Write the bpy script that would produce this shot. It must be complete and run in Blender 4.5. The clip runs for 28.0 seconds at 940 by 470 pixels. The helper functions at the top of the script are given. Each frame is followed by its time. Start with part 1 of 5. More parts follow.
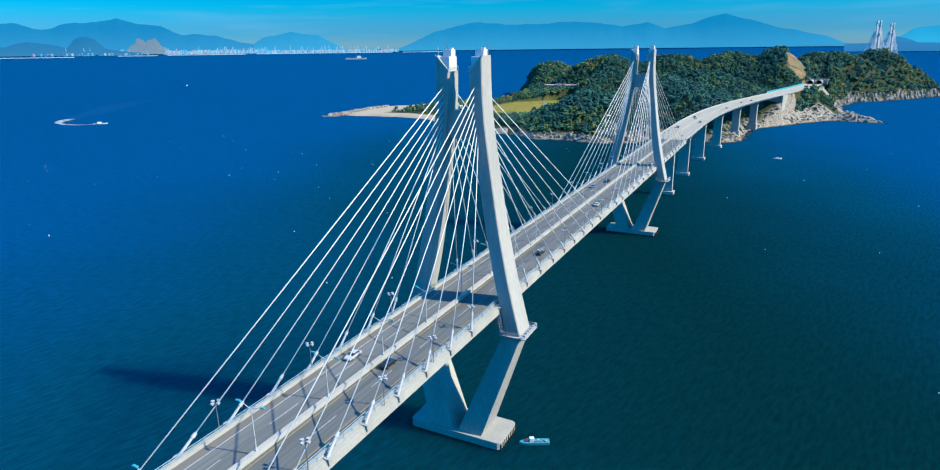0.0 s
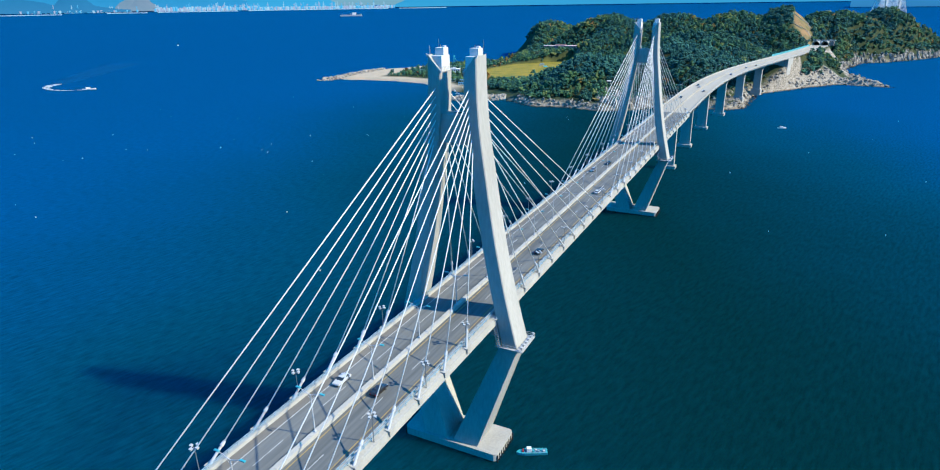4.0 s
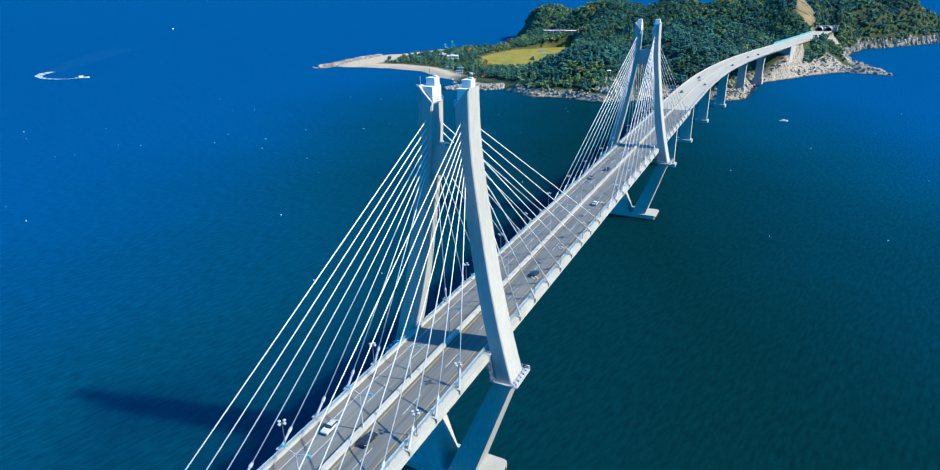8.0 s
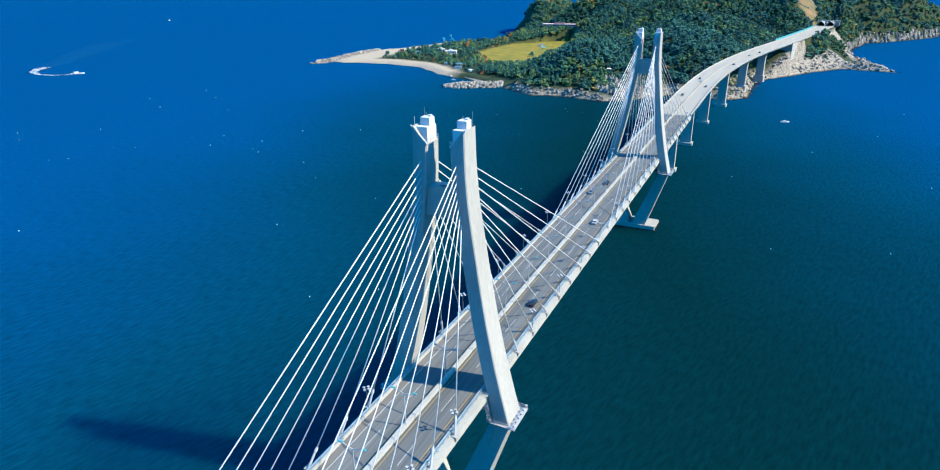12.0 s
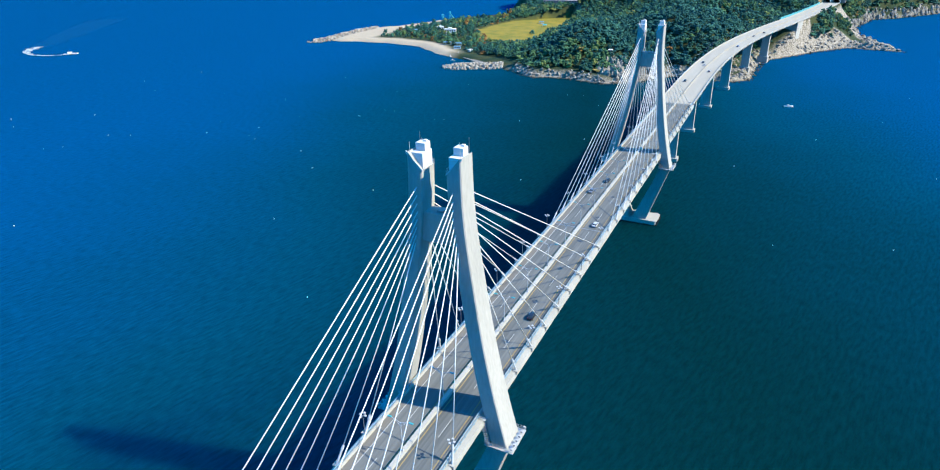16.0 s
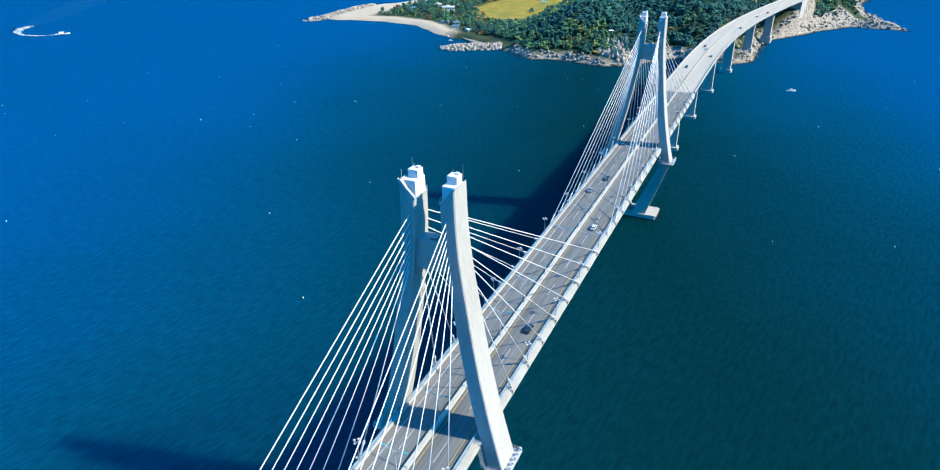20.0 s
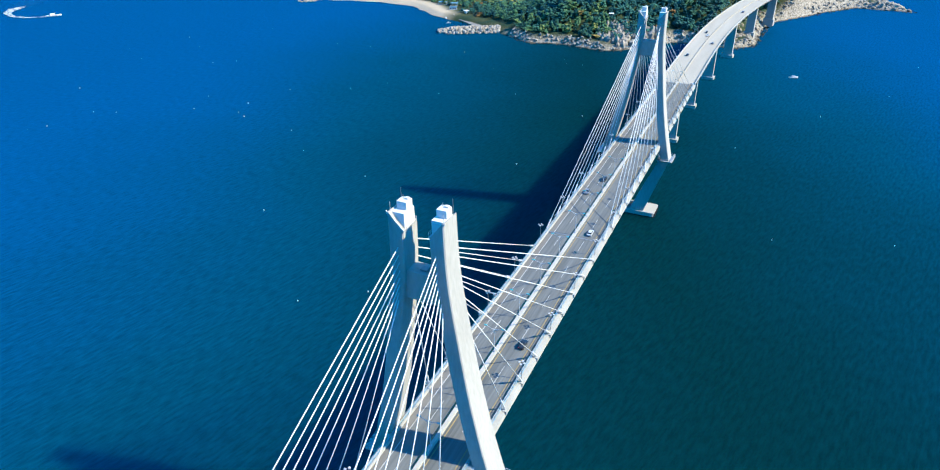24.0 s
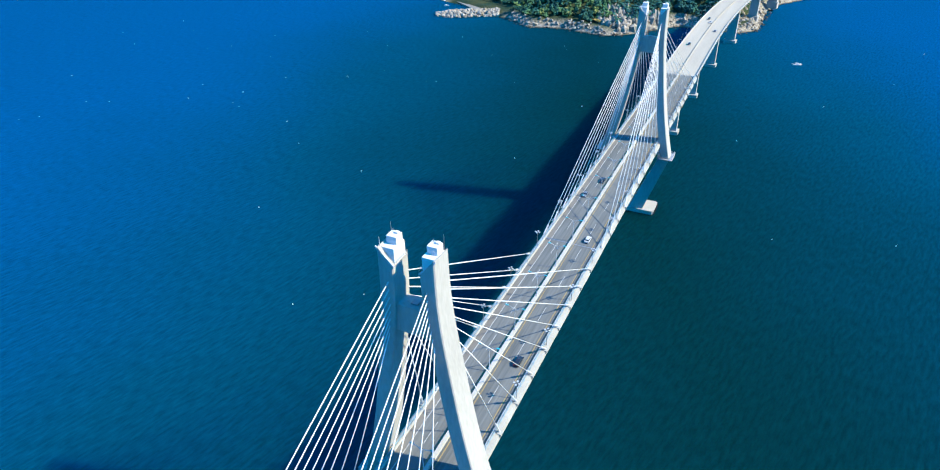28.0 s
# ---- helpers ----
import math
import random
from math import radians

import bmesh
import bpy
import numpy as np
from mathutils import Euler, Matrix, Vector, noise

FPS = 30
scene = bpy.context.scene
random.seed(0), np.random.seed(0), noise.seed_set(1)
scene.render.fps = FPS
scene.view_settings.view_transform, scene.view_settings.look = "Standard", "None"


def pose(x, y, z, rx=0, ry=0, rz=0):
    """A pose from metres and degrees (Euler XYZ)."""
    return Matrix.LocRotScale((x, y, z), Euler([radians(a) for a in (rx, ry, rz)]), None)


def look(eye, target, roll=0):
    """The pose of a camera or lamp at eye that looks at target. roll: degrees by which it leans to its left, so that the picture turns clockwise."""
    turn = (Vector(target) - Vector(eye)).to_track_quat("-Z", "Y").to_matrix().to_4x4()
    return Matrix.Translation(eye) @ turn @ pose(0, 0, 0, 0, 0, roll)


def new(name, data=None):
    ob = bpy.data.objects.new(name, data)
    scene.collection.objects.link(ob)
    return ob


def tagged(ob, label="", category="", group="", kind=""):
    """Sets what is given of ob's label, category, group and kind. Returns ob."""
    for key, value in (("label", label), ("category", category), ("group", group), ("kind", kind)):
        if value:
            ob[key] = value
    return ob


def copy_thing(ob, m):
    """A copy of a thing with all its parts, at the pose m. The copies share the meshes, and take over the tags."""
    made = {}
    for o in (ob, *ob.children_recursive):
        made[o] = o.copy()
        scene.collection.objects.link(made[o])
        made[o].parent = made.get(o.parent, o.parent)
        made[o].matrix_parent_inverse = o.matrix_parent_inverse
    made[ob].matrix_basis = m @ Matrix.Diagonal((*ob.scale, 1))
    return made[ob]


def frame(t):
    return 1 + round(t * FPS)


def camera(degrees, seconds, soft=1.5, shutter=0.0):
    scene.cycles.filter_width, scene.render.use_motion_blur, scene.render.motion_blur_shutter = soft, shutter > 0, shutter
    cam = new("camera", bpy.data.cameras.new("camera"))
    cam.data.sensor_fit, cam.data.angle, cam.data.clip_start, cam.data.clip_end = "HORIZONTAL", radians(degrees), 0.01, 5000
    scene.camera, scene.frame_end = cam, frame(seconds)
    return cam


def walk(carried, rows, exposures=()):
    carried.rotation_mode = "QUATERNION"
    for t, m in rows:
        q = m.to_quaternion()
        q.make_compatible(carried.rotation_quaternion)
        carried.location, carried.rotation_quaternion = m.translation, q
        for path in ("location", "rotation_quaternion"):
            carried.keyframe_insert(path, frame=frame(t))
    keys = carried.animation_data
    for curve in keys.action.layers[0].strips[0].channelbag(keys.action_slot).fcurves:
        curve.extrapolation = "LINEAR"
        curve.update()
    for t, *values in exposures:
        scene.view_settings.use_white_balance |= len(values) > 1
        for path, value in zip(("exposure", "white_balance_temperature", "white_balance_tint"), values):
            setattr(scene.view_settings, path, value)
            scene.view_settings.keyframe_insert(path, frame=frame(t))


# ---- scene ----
cam = camera(74.4, 28.0, soft=1.15)
# seconds, x, y, z, yaw, pitch, roll
PATH = [
    (0, 77.48, -150.54, 112.75, 26.843, -16.850, -0.686),
    (1, 76.32, -147.61, 115.15, 26.828, -17.547, -0.740),
    (2, 75.05, -144.63, 117.72, 26.809, -18.697, -0.757),
    (3, 73.83, -141.58, 120.31, 26.772, -19.803, -0.784),
    (4, 72.95, -138.93, 122.80, 26.763, -20.652, -0.842),
    (5, 72.39, -136.45, 125.38, 26.800, -21.320, -0.891),
    (6, 71.48, -133.80, 127.90, 26.760, -21.997, -0.858),
    (7, 70.94, -131.70, 130.81, 26.754, -22.364, -0.917),
    (8, 70.25, -129.48, 133.48, 26.738, -22.386, -0.932),
    (9, 69.24, -126.95, 135.78, 26.691, -22.400, -0.905),
    (10, 68.64, -125.03, 138.37, 26.691, -22.565, -0.945),
    (11, 67.95, -123.24, 141.06, 26.677, -22.893, -0.933),
    (12, 67.20, -121.34, 143.62, 26.674, -23.379, -0.919),
    (13, 66.45, -119.39, 146.00, 26.693, -23.956, -0.977),
    (14, 65.66, -117.41, 148.46, 26.684, -24.564, -0.980),
    (15, 65.04, -115.61, 151.04, 26.723, -25.178, -1.052),
    (16, 64.38, -113.62, 153.32, 26.749, -25.769, -1.058),
    (17, 63.68, -111.50, 155.61, 26.755, -26.386, -1.072),
    (18, 62.95, -109.40, 157.90, 26.755, -27.003, -1.141),
    (19, 62.27, -107.39, 160.11, 26.754, -27.589, -1.158),
    (20, 61.80, -105.43, 162.36, 26.752, -28.131, -1.183),
    (21, 61.27, -103.21, 164.43, 26.737, -28.663, -1.185),
    (22, 60.70, -100.96, 166.57, 26.729, -29.219, -1.196),
    (23, 60.16, -98.65, 168.92, 26.747, -29.780, -1.231),
    (24, 59.83, -96.68, 171.17, 26.772, -30.295, -1.261),
    (25, 59.36, -94.57, 173.45, 26.792, -30.837, -1.250),
    (26, 58.73, -92.27, 175.56, 26.795, -31.381, -1.258),
    (27, 58.14, -89.97, 177.58, 26.817, -31.892, -1.275),
    (28, 57.45, -87.58, 179.47, 26.842, -32.402, -1.338),
]
walk(cam, [(t, pose(x, y, z, 90 + pitch, 0, yaw) @ pose(0, 0, 0, 0, 0, roll)) for t, x, y, z, yaw, pitch, roll in PATH],
     exposures=((0.0, 1.68), (6.0, 1.80), (14.0, 1.92), (28.0, 2.06)))

# ---- sky and sun ----
SUN_AZ = math.atan2(137, 30)          # bearing of the sun, clockwise from +y
SUN_EL = radians(39.5)
world = bpy.data.worlds.new("sky")
scene.world = world
world.use_nodes = True
wn, wl = world.node_tree.nodes, world.node_tree.links
sky = wn.new("ShaderNodeTexSky")
sky.sky_type, sky.sun_disc = "NISHITA", False
sky.sun_elevation, sky.sun_rotation = SUN_EL, SUN_AZ
sky.air_density, sky.dust_density, sky.ozone_density = 1.15, 0.0, 5.0
tint = wn.new("ShaderNodeMix")
tint.data_type, tint.blend_type = "RGBA", "MULTIPLY"
tint.inputs[0].default_value = 1.0
wl.new(sky.outputs[0], tint.inputs[6])
# dim hazy air low over the sea, brighter saturated blue above as fill light
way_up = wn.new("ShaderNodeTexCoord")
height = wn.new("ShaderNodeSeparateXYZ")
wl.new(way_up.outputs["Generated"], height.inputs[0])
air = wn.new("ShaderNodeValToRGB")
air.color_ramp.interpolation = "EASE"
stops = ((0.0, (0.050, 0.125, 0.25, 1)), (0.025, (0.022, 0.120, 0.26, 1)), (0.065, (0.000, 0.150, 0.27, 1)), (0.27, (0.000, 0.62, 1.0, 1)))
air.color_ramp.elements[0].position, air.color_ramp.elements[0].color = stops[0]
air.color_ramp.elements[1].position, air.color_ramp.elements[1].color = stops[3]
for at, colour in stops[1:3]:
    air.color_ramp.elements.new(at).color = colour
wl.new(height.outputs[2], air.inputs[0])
# thin pale streaks of cloud low in the sky
flat = wn.new("ShaderNodeMapping")
flat.inputs["Scale"].default_value = (5.0, 5.0, 70.0)
wl.new(way_up.outputs["Generated"], flat.inputs["Vector"])
veil = wn.new("ShaderNodeTexNoise")
veil.inputs["Scale"].default_value, veil.inputs["Detail"].default_value = 1.0, 6
wl.new(flat.outputs[0], veil.inputs["Vector"])
thin = wn.new("ShaderNodeMapRange")
thin.inputs[1].default_value, thin.inputs[2].default_value, thin.inputs[4].default_value = 0.52, 0.78, 0.40
wl.new(veil.outputs["Fac"], thin.inputs[0])
cloud = wn.new("ShaderNodeMix")
cloud.data_type = "RGBA"
cloud.inputs[7].default_value = (0.055, 0.15, 0.29, 1)
wl.new(thin.outputs[0], cloud.inputs[0])
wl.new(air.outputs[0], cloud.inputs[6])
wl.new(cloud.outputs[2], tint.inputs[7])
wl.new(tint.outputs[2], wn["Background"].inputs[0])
wn["Background"].inputs[1].default_value = 0.15
sun_data = bpy.data.lights.new("sun", "SUN")
sun_data.energy, sun_data.angle, sun_data.color = 3.25, radians(1.2), (1.0, 0.92, 0.68)
sun = new("sun", sun_data)
to_sun = Vector((math.sin(SUN_AZ) * math.cos(SUN_EL), math.cos(SUN_AZ) * math.cos(SUN_EL), math.sin(SUN_EL)))
sun.matrix_world = look(to_sun * 400, (0, 0, 0))


# ---- materials ----
def material(name, colour, rough=0.7, metal=0.0, spots=0.0, scale=1.0, bump=0.0, second=None, stretch=(1, 1, 1), random_piece=0.0):
    """A surface with two scales of variation, in metres."""
    m = bpy.data.materials.new(name)
    m.use_nodes = True
    n, l = m.node_tree.nodes, m.node_tree.links
    b = n["Principled BSDF"]
    b.inputs["Roughness"].default_value, b.inputs["Metallic"].default_value = rough, metal
    b.inputs["Specular IOR Level"].default_value = 0.5 if rough < 0.7 else 0.12
    b.inputs["Base Color"].default_value = (*colour, 1)
    if spots or bump or random_piece:
        geo = n.new("ShaderNodeNewGeometry")
        mp = n.new("ShaderNodeMapping")
        mp.inputs["Scale"].default_value = stretch
        l.new(geo.outputs["Position"], mp.inputs["Vector"])
        big, fine = n.new("ShaderNodeTexNoise"), n.new("ShaderNodeTexNoise")
        big.inputs["Scale"].default_value, fine.inputs["Scale"].default_value = 0.12 * scale, 1.6 * scale
        big.inputs["Detail"].default_value, fine.inputs["Detail"].default_value = 4, 5
        l.new(mp.outputs[0], big.inputs["Vector"])
        l.new(mp.outputs[0], fine.inputs["Vector"])
        add = n.new("ShaderNodeMath")
        add.operation = "ADD"
        l.new(big.outputs["Fac"], add.inputs[0])
        l.new(fine.outputs["Fac"], add.inputs[1])
        out = add.outputs[0]
        if random_piece:
            info = n.new("ShaderNodeObjectInfo")
            ad2 = n.new("ShaderNodeMath")
            ad2.operation, ad2.inputs[1].default_value = "MULTIPLY_ADD", random_piece
            l.new(info.outputs["Random"], ad2.inputs[0])
            l.new(out, ad2.inputs[2])
            out = ad2.outputs[0]
        ramp = n.new("ShaderNodeMapRange")
        ramp.inputs[1].default_value, ramp.inputs[2].default_value = 0.7, 1.35 + random_piece * 0.6
        l.new(out, ramp.inputs[0])
        mix = n.new("ShaderNodeMix")
        mix.data_type = "RGBA"
        other = second or tuple(c * (1 - spots) for c in colour)
        mix.inputs[6].default_value, mix.inputs[7].default_value = (*colour, 1), (*other, 1)
        l.new(ramp.outputs[0], mix.inputs[0])
        l.new(mix.outputs[2], b.inputs["Base Color"])
        if bump:
            bp = n.new("ShaderNodeBump")
            bp.inputs["Strength"].default_value, bp.inputs["Distance"].default_value = 0.5, bump
            l.new(fine.outputs["Fac"], bp.inputs["Height"])
            l.new(bp.outputs[0], b.inputs["Normal"])
    return m


CONCRETE = material("pale_concrete", (0.288, 0.281, 0.258), 0.75, spots=0.26, scale=1.0, bump=0.0, stretch=(1, 1, 0.25))
CONCRETE_DECK = material("deck_concrete", (0.312, 0.304, 0.276), 0.8, spots=0.25, scale=1.2, bump=0.01)
GREY_CONCRETE = material("weathered_concrete", (0.1585, 0.1497, 0.132), 0.85, spots=0.3, scale=1.0, bump=0.02)
ASPHALT = material("asphalt", (0.060, 0.066, 0.068), 0.85, spots=0.0, scale=1.5, second=(0.122, 0.128, 0.126), bump=0.004, stretch=(0.55, 0.02, 1))
SHOULDER = material("dusty_shoulder", (0.1302, 0.1237, 0.1128), 0.9, spots=0.25, scale=1.5, stretch=(1.4, 0.1, 1))
VIADUCT_ROAD = material("worn_concrete_paving", (0.285, 0.262, 0.218), 0.85, spots=0.22, scale=1.2, stretch=(1.2, 0.12, 1))
WHITE_LINE = material("white_road_paint", (0.3125, 0.3125, 0.3038), 0.7, spots=0.25, scale=2)
YELLOW_LINE = material("ochre_road_paint", (0.26, 0.185, 0.075), 0.7, spots=0.2, scale=2)
WHITE_PAINT = material("white_cable_sheath", (0.496, 0.496, 0.48), 0.5)
STEEL_BLUE = material("pale_blue_steel", (0.1736, 0.2691, 0.3212), 0.45, metal=0.2, spots=0.15)
STEEL_WHITE = material("white_painted_steel", (0.3255, 0.3342, 0.3385), 0.45, spots=0.1)
STEEL_GREY = material("galvanised_steel", (0.1823, 0.1953, 0.204), 0.45, metal=0.6, spots=0.15)
CYAN_PAINT = material("cyan_enamel", (0.0217, 0.2257, 0.2691), 0.35)
RUBBER = material("black_rubber", (0.02, 0.02, 0.02), 0.8, spots=0.3)
BOULDER = material("breakwater_stone", (0.335, 0.31, 0.27), 0.9, scale=2.0, bump=0.15, second=(0.1215, 0.1042, 0.0825), random_piece=0.5)
PINK = material("pink_render", (0.3212, 0.1736, 0.1649), 0.8, spots=0.2)
PINK_ROOF = material("pale_pink_roofing", (0.6, 0.42, 0.41), 0.8, spots=0.2)
WHITE_WALL = material("white_render", (0.48, 0.48, 0.47), 0.7, spots=0.08)
DARK_GLASS = material("dark_glass", (0.02, 0.03, 0.04), 0.1)
TIN_BLUE = material("blue_sheet_roof", (0.0694, 0.1562, 0.217), 0.5, spots=0.15)
BARK = material("bark", (0.0434, 0.0304, 0.0217), 0.95, spots=0.4, scale=4)


def sea_material():
    m = bpy.data.materials.new("sea_water")
    m.use_nodes = True
    n, l = m.node_tree.nodes, m.node_tree.links
    b = n["Principled BSDF"]
    b.inputs["Roughness"].default_value = 0.24
    b.inputs["IOR"].default_value = 1.33
    geo = n.new("ShaderNodeNewGeometry")
    patch = n.new("ShaderNodeTexNoise")
    patch.inputs["Scale"].default_value, patch.inputs["Detail"].default_value = 0.006, 4
    l.new(geo.outputs["Position"], patch.inputs["Vector"])
    # deep blue west, green east: sky reflection put into the water colour
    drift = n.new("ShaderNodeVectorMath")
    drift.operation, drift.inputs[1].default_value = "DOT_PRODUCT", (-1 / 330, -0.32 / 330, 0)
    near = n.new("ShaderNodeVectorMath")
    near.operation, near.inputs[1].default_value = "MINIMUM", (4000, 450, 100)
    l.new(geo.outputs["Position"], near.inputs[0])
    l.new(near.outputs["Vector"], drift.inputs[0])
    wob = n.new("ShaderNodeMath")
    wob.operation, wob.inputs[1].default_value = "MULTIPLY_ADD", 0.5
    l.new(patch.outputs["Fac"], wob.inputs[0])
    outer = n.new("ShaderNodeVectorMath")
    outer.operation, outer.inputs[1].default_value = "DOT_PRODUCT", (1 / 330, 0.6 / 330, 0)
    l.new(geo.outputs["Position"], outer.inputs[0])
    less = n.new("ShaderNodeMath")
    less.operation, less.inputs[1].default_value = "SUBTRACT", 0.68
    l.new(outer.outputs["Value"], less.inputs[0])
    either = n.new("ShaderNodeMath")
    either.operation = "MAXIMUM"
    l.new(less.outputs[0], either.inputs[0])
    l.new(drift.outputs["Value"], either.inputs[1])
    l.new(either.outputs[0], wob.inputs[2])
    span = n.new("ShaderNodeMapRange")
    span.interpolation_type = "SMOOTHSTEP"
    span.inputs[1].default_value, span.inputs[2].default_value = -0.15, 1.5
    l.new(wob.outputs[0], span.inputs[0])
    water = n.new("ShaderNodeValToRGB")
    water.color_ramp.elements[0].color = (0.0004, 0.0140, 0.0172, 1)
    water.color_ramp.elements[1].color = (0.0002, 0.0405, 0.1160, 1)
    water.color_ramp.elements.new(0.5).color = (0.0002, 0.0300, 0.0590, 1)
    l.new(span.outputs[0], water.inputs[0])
    b.inputs["Specular IOR Level"].default_value = 0.0
    b.subsurface_method = "BURLEY"
    b.inputs["Subsurface Weight"].default_value, b.inputs["Subsurface Scale"].default_value = 0.9, 1.0
    b.inputs["Subsurface Radius"].default_value = (10.0, 26.0, 26.0)
    mp = n.new("ShaderNodeMapping")
    mp.inputs["Scale"].default_value = (0.20, 0.78, 0.3)
    wind = n.new("ShaderNodeMapping")
    wind.inputs["Rotation"].default_value = (0, 0, radians(-76))
    l.new(geo.outputs["Position"], wind.inputs["Vector"])
    l.new(wind.outputs[0], mp.inputs["Vector"])
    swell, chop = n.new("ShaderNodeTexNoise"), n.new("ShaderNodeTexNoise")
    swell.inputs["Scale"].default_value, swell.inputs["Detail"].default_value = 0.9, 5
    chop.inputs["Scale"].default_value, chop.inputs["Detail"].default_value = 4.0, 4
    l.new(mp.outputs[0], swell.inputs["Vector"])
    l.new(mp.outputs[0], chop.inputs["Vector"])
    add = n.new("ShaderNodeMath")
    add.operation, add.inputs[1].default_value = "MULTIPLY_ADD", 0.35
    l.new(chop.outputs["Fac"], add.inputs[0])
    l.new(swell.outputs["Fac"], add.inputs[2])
    bp = n.new("ShaderNodeBump")
    bp.inputs["Strength"].default_value, bp.inputs["Distance"].default_value = 0.6, 0.35
    l.new(add.outputs[0], bp.inputs["Height"])
    l.new(bp.outputs[0], b.inputs["Normal"])
    # ripple shading put into the base colour: crests lighter, troughs darker
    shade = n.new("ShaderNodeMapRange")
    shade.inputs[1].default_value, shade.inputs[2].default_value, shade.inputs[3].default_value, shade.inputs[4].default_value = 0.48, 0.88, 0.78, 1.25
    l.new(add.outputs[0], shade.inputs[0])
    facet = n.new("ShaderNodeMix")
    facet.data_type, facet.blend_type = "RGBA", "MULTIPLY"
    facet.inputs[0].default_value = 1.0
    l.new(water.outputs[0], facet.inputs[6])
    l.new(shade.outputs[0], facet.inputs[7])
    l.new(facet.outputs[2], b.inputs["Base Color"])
    return m


def leaf_material(name, tones):
    """Foliage whose colour runs through tones by each tree's own value, with lighter and darker sprays."""
    m = bpy.data.materials.new(name)
    m.use_nodes = True
    n, l = m.node_tree.nodes, m.node_tree.links
    b = n["Principled BSDF"]
    b.inputs["Roughness"].default_value, b.inputs["Specular IOR Level"].default_value = 0.8, 0.1
    geo = n.new("ShaderNodeNewGeometry")
    tex = n.new("ShaderNodeTexNoise")
    tex.inputs["Scale"].default_value, tex.inputs["Detail"].default_value = 0.8, 5
    l.new(geo.outputs["Position"], tex.inputs["Vector"])
    own = n.new("ShaderNodeAttribute")
    own.attribute_name = "tone"
    ramp = n.new("ShaderNodeValToRGB")
    ramp.color_ramp.elements[0].position, ramp.color_ramp.elements[0].color = tones[0][0], (*tones[0][1], 1)
    ramp.color_ramp.elements[1].position, ramp.color_ramp.elements[1].color = tones[-1][0], (*tones[-1][1], 1)
    for at, colour in tones[1:-1]:
        ramp.color_ramp.elements.new(at).color = (*colour, 1)
    l.new(own.outputs["Fac"], ramp.inputs[0])
    add = n.new("ShaderNodeMath")
    add.operation = "ADD"
    l.new(geo.outputs["Random Per Island"], add.inputs[0])
    l.new(tex.outputs["Fac"], add.inputs[1])
    mr = n.new("ShaderNodeMapRange")
    mr.inputs[1].default_value, mr.inputs[2].default_value, mr.inputs[3].default_value, mr.inputs[4].default_value = 0.35, 1.65, 0.62, 1.32
    l.new(add.outputs[0], mr.inputs[0])
    mix = n.new("ShaderNodeMix")
    mix.data_type, mix.blend_type = "RGBA", "MULTIPLY"
    mix.inputs[0].default_value = 1.0
    l.new(ramp.outputs[0], mix.inputs[6])
    l.new(mr.outputs[0], mix.inputs[7])
    l.new(mix.outputs[2], b.inputs["Base Color"])
    bp = n.new("ShaderNodeBump")
    bp.inputs["Strength"].default_value, bp.inputs["Distance"].default_value = 0.6, 0.4
    l.new(tex.outputs["Fac"], bp.inputs["Height"])
    l.new(bp.outputs[0], b.inputs["Normal"])
    return m


SEA = sea_material()
LEAF = leaf_material("mixed_leaves", ((0.0, (0.016, 0.064, 0.056)), (0.38, (0.034, 0.098, 0.052)), (0.66, (0.078, 0.136, 0.048)), (0.86, (0.155, 0.165, 0.050)), (1.0, (0.205, 0.115, 0.036))))
LEAF_PINE = leaf_material("pine_needles", ((0.0, (0.013, 0.066, 0.062)), (1.0, (0.042, 0.122, 0.072))))
LEAF_AUTUMN = leaf_material("autumn_leaves", ((0.0, (0.095, 0.055, 0.022)), (1.0, (0.175, 0.095, 0.030))))


# ---- building helpers ----
def bm_box(bm, x0, x1, y0, y1, z0, z1):
    v = [bm.verts.new((x, y, z)) for z in (z0, z1) for x, y in ((x0, y0), (x1, y0), (x1, y1), (x0, y1))]
    for q in ((3, 2, 1, 0), (4, 5, 6, 7), (0, 1, 5, 4), (1, 2, 6, 5), (2, 3, 7, 6), (3, 0, 4, 7)):
        bm.faces.new([v[i] for i in q])
    return bm


def box(x0, x1, y0, y1, z0, z1, bevel=0.0):
    bm = bm_box(bmesh.new(), x0, x1, y0, y1, z0, z1)
    if bevel:
        bmesh.ops.bevel(bm, geom=bm.edges[:], offset=bevel, segments=2, affect="EDGES", profile=0.6)
    return bm


def bm_tube(bm, a, b, ra, rb=None, sides=8, caps=True):
    a, b = Vector(a), Vector(b)
    rb = ra if rb is None else rb
    q = (b - a).to_track_quat("Z", "Y")
    rings = []
    for p, r in ((a, ra), (b, rb)):
        rings.append([bm.verts.new(p + q @ Vector((r * math.cos(2 * math.pi * i / sides), r * math.sin(2 * math.pi * i / sides), 0))) for i in range(sides)])
    for i in range(sides):
        bm.faces.new((rings[0][i], rings[0][(i + 1) % sides], rings[1][(i + 1) % sides], rings[1][i]))
    if caps:
        bm.faces.new(rings[0][::-1])
        bm.faces.new(rings[1])
    return bm


def tube(a, b, ra, rb=None, sides=8):
    return bm_tube(bmesh.new(), a, b, ra, rb, sides)


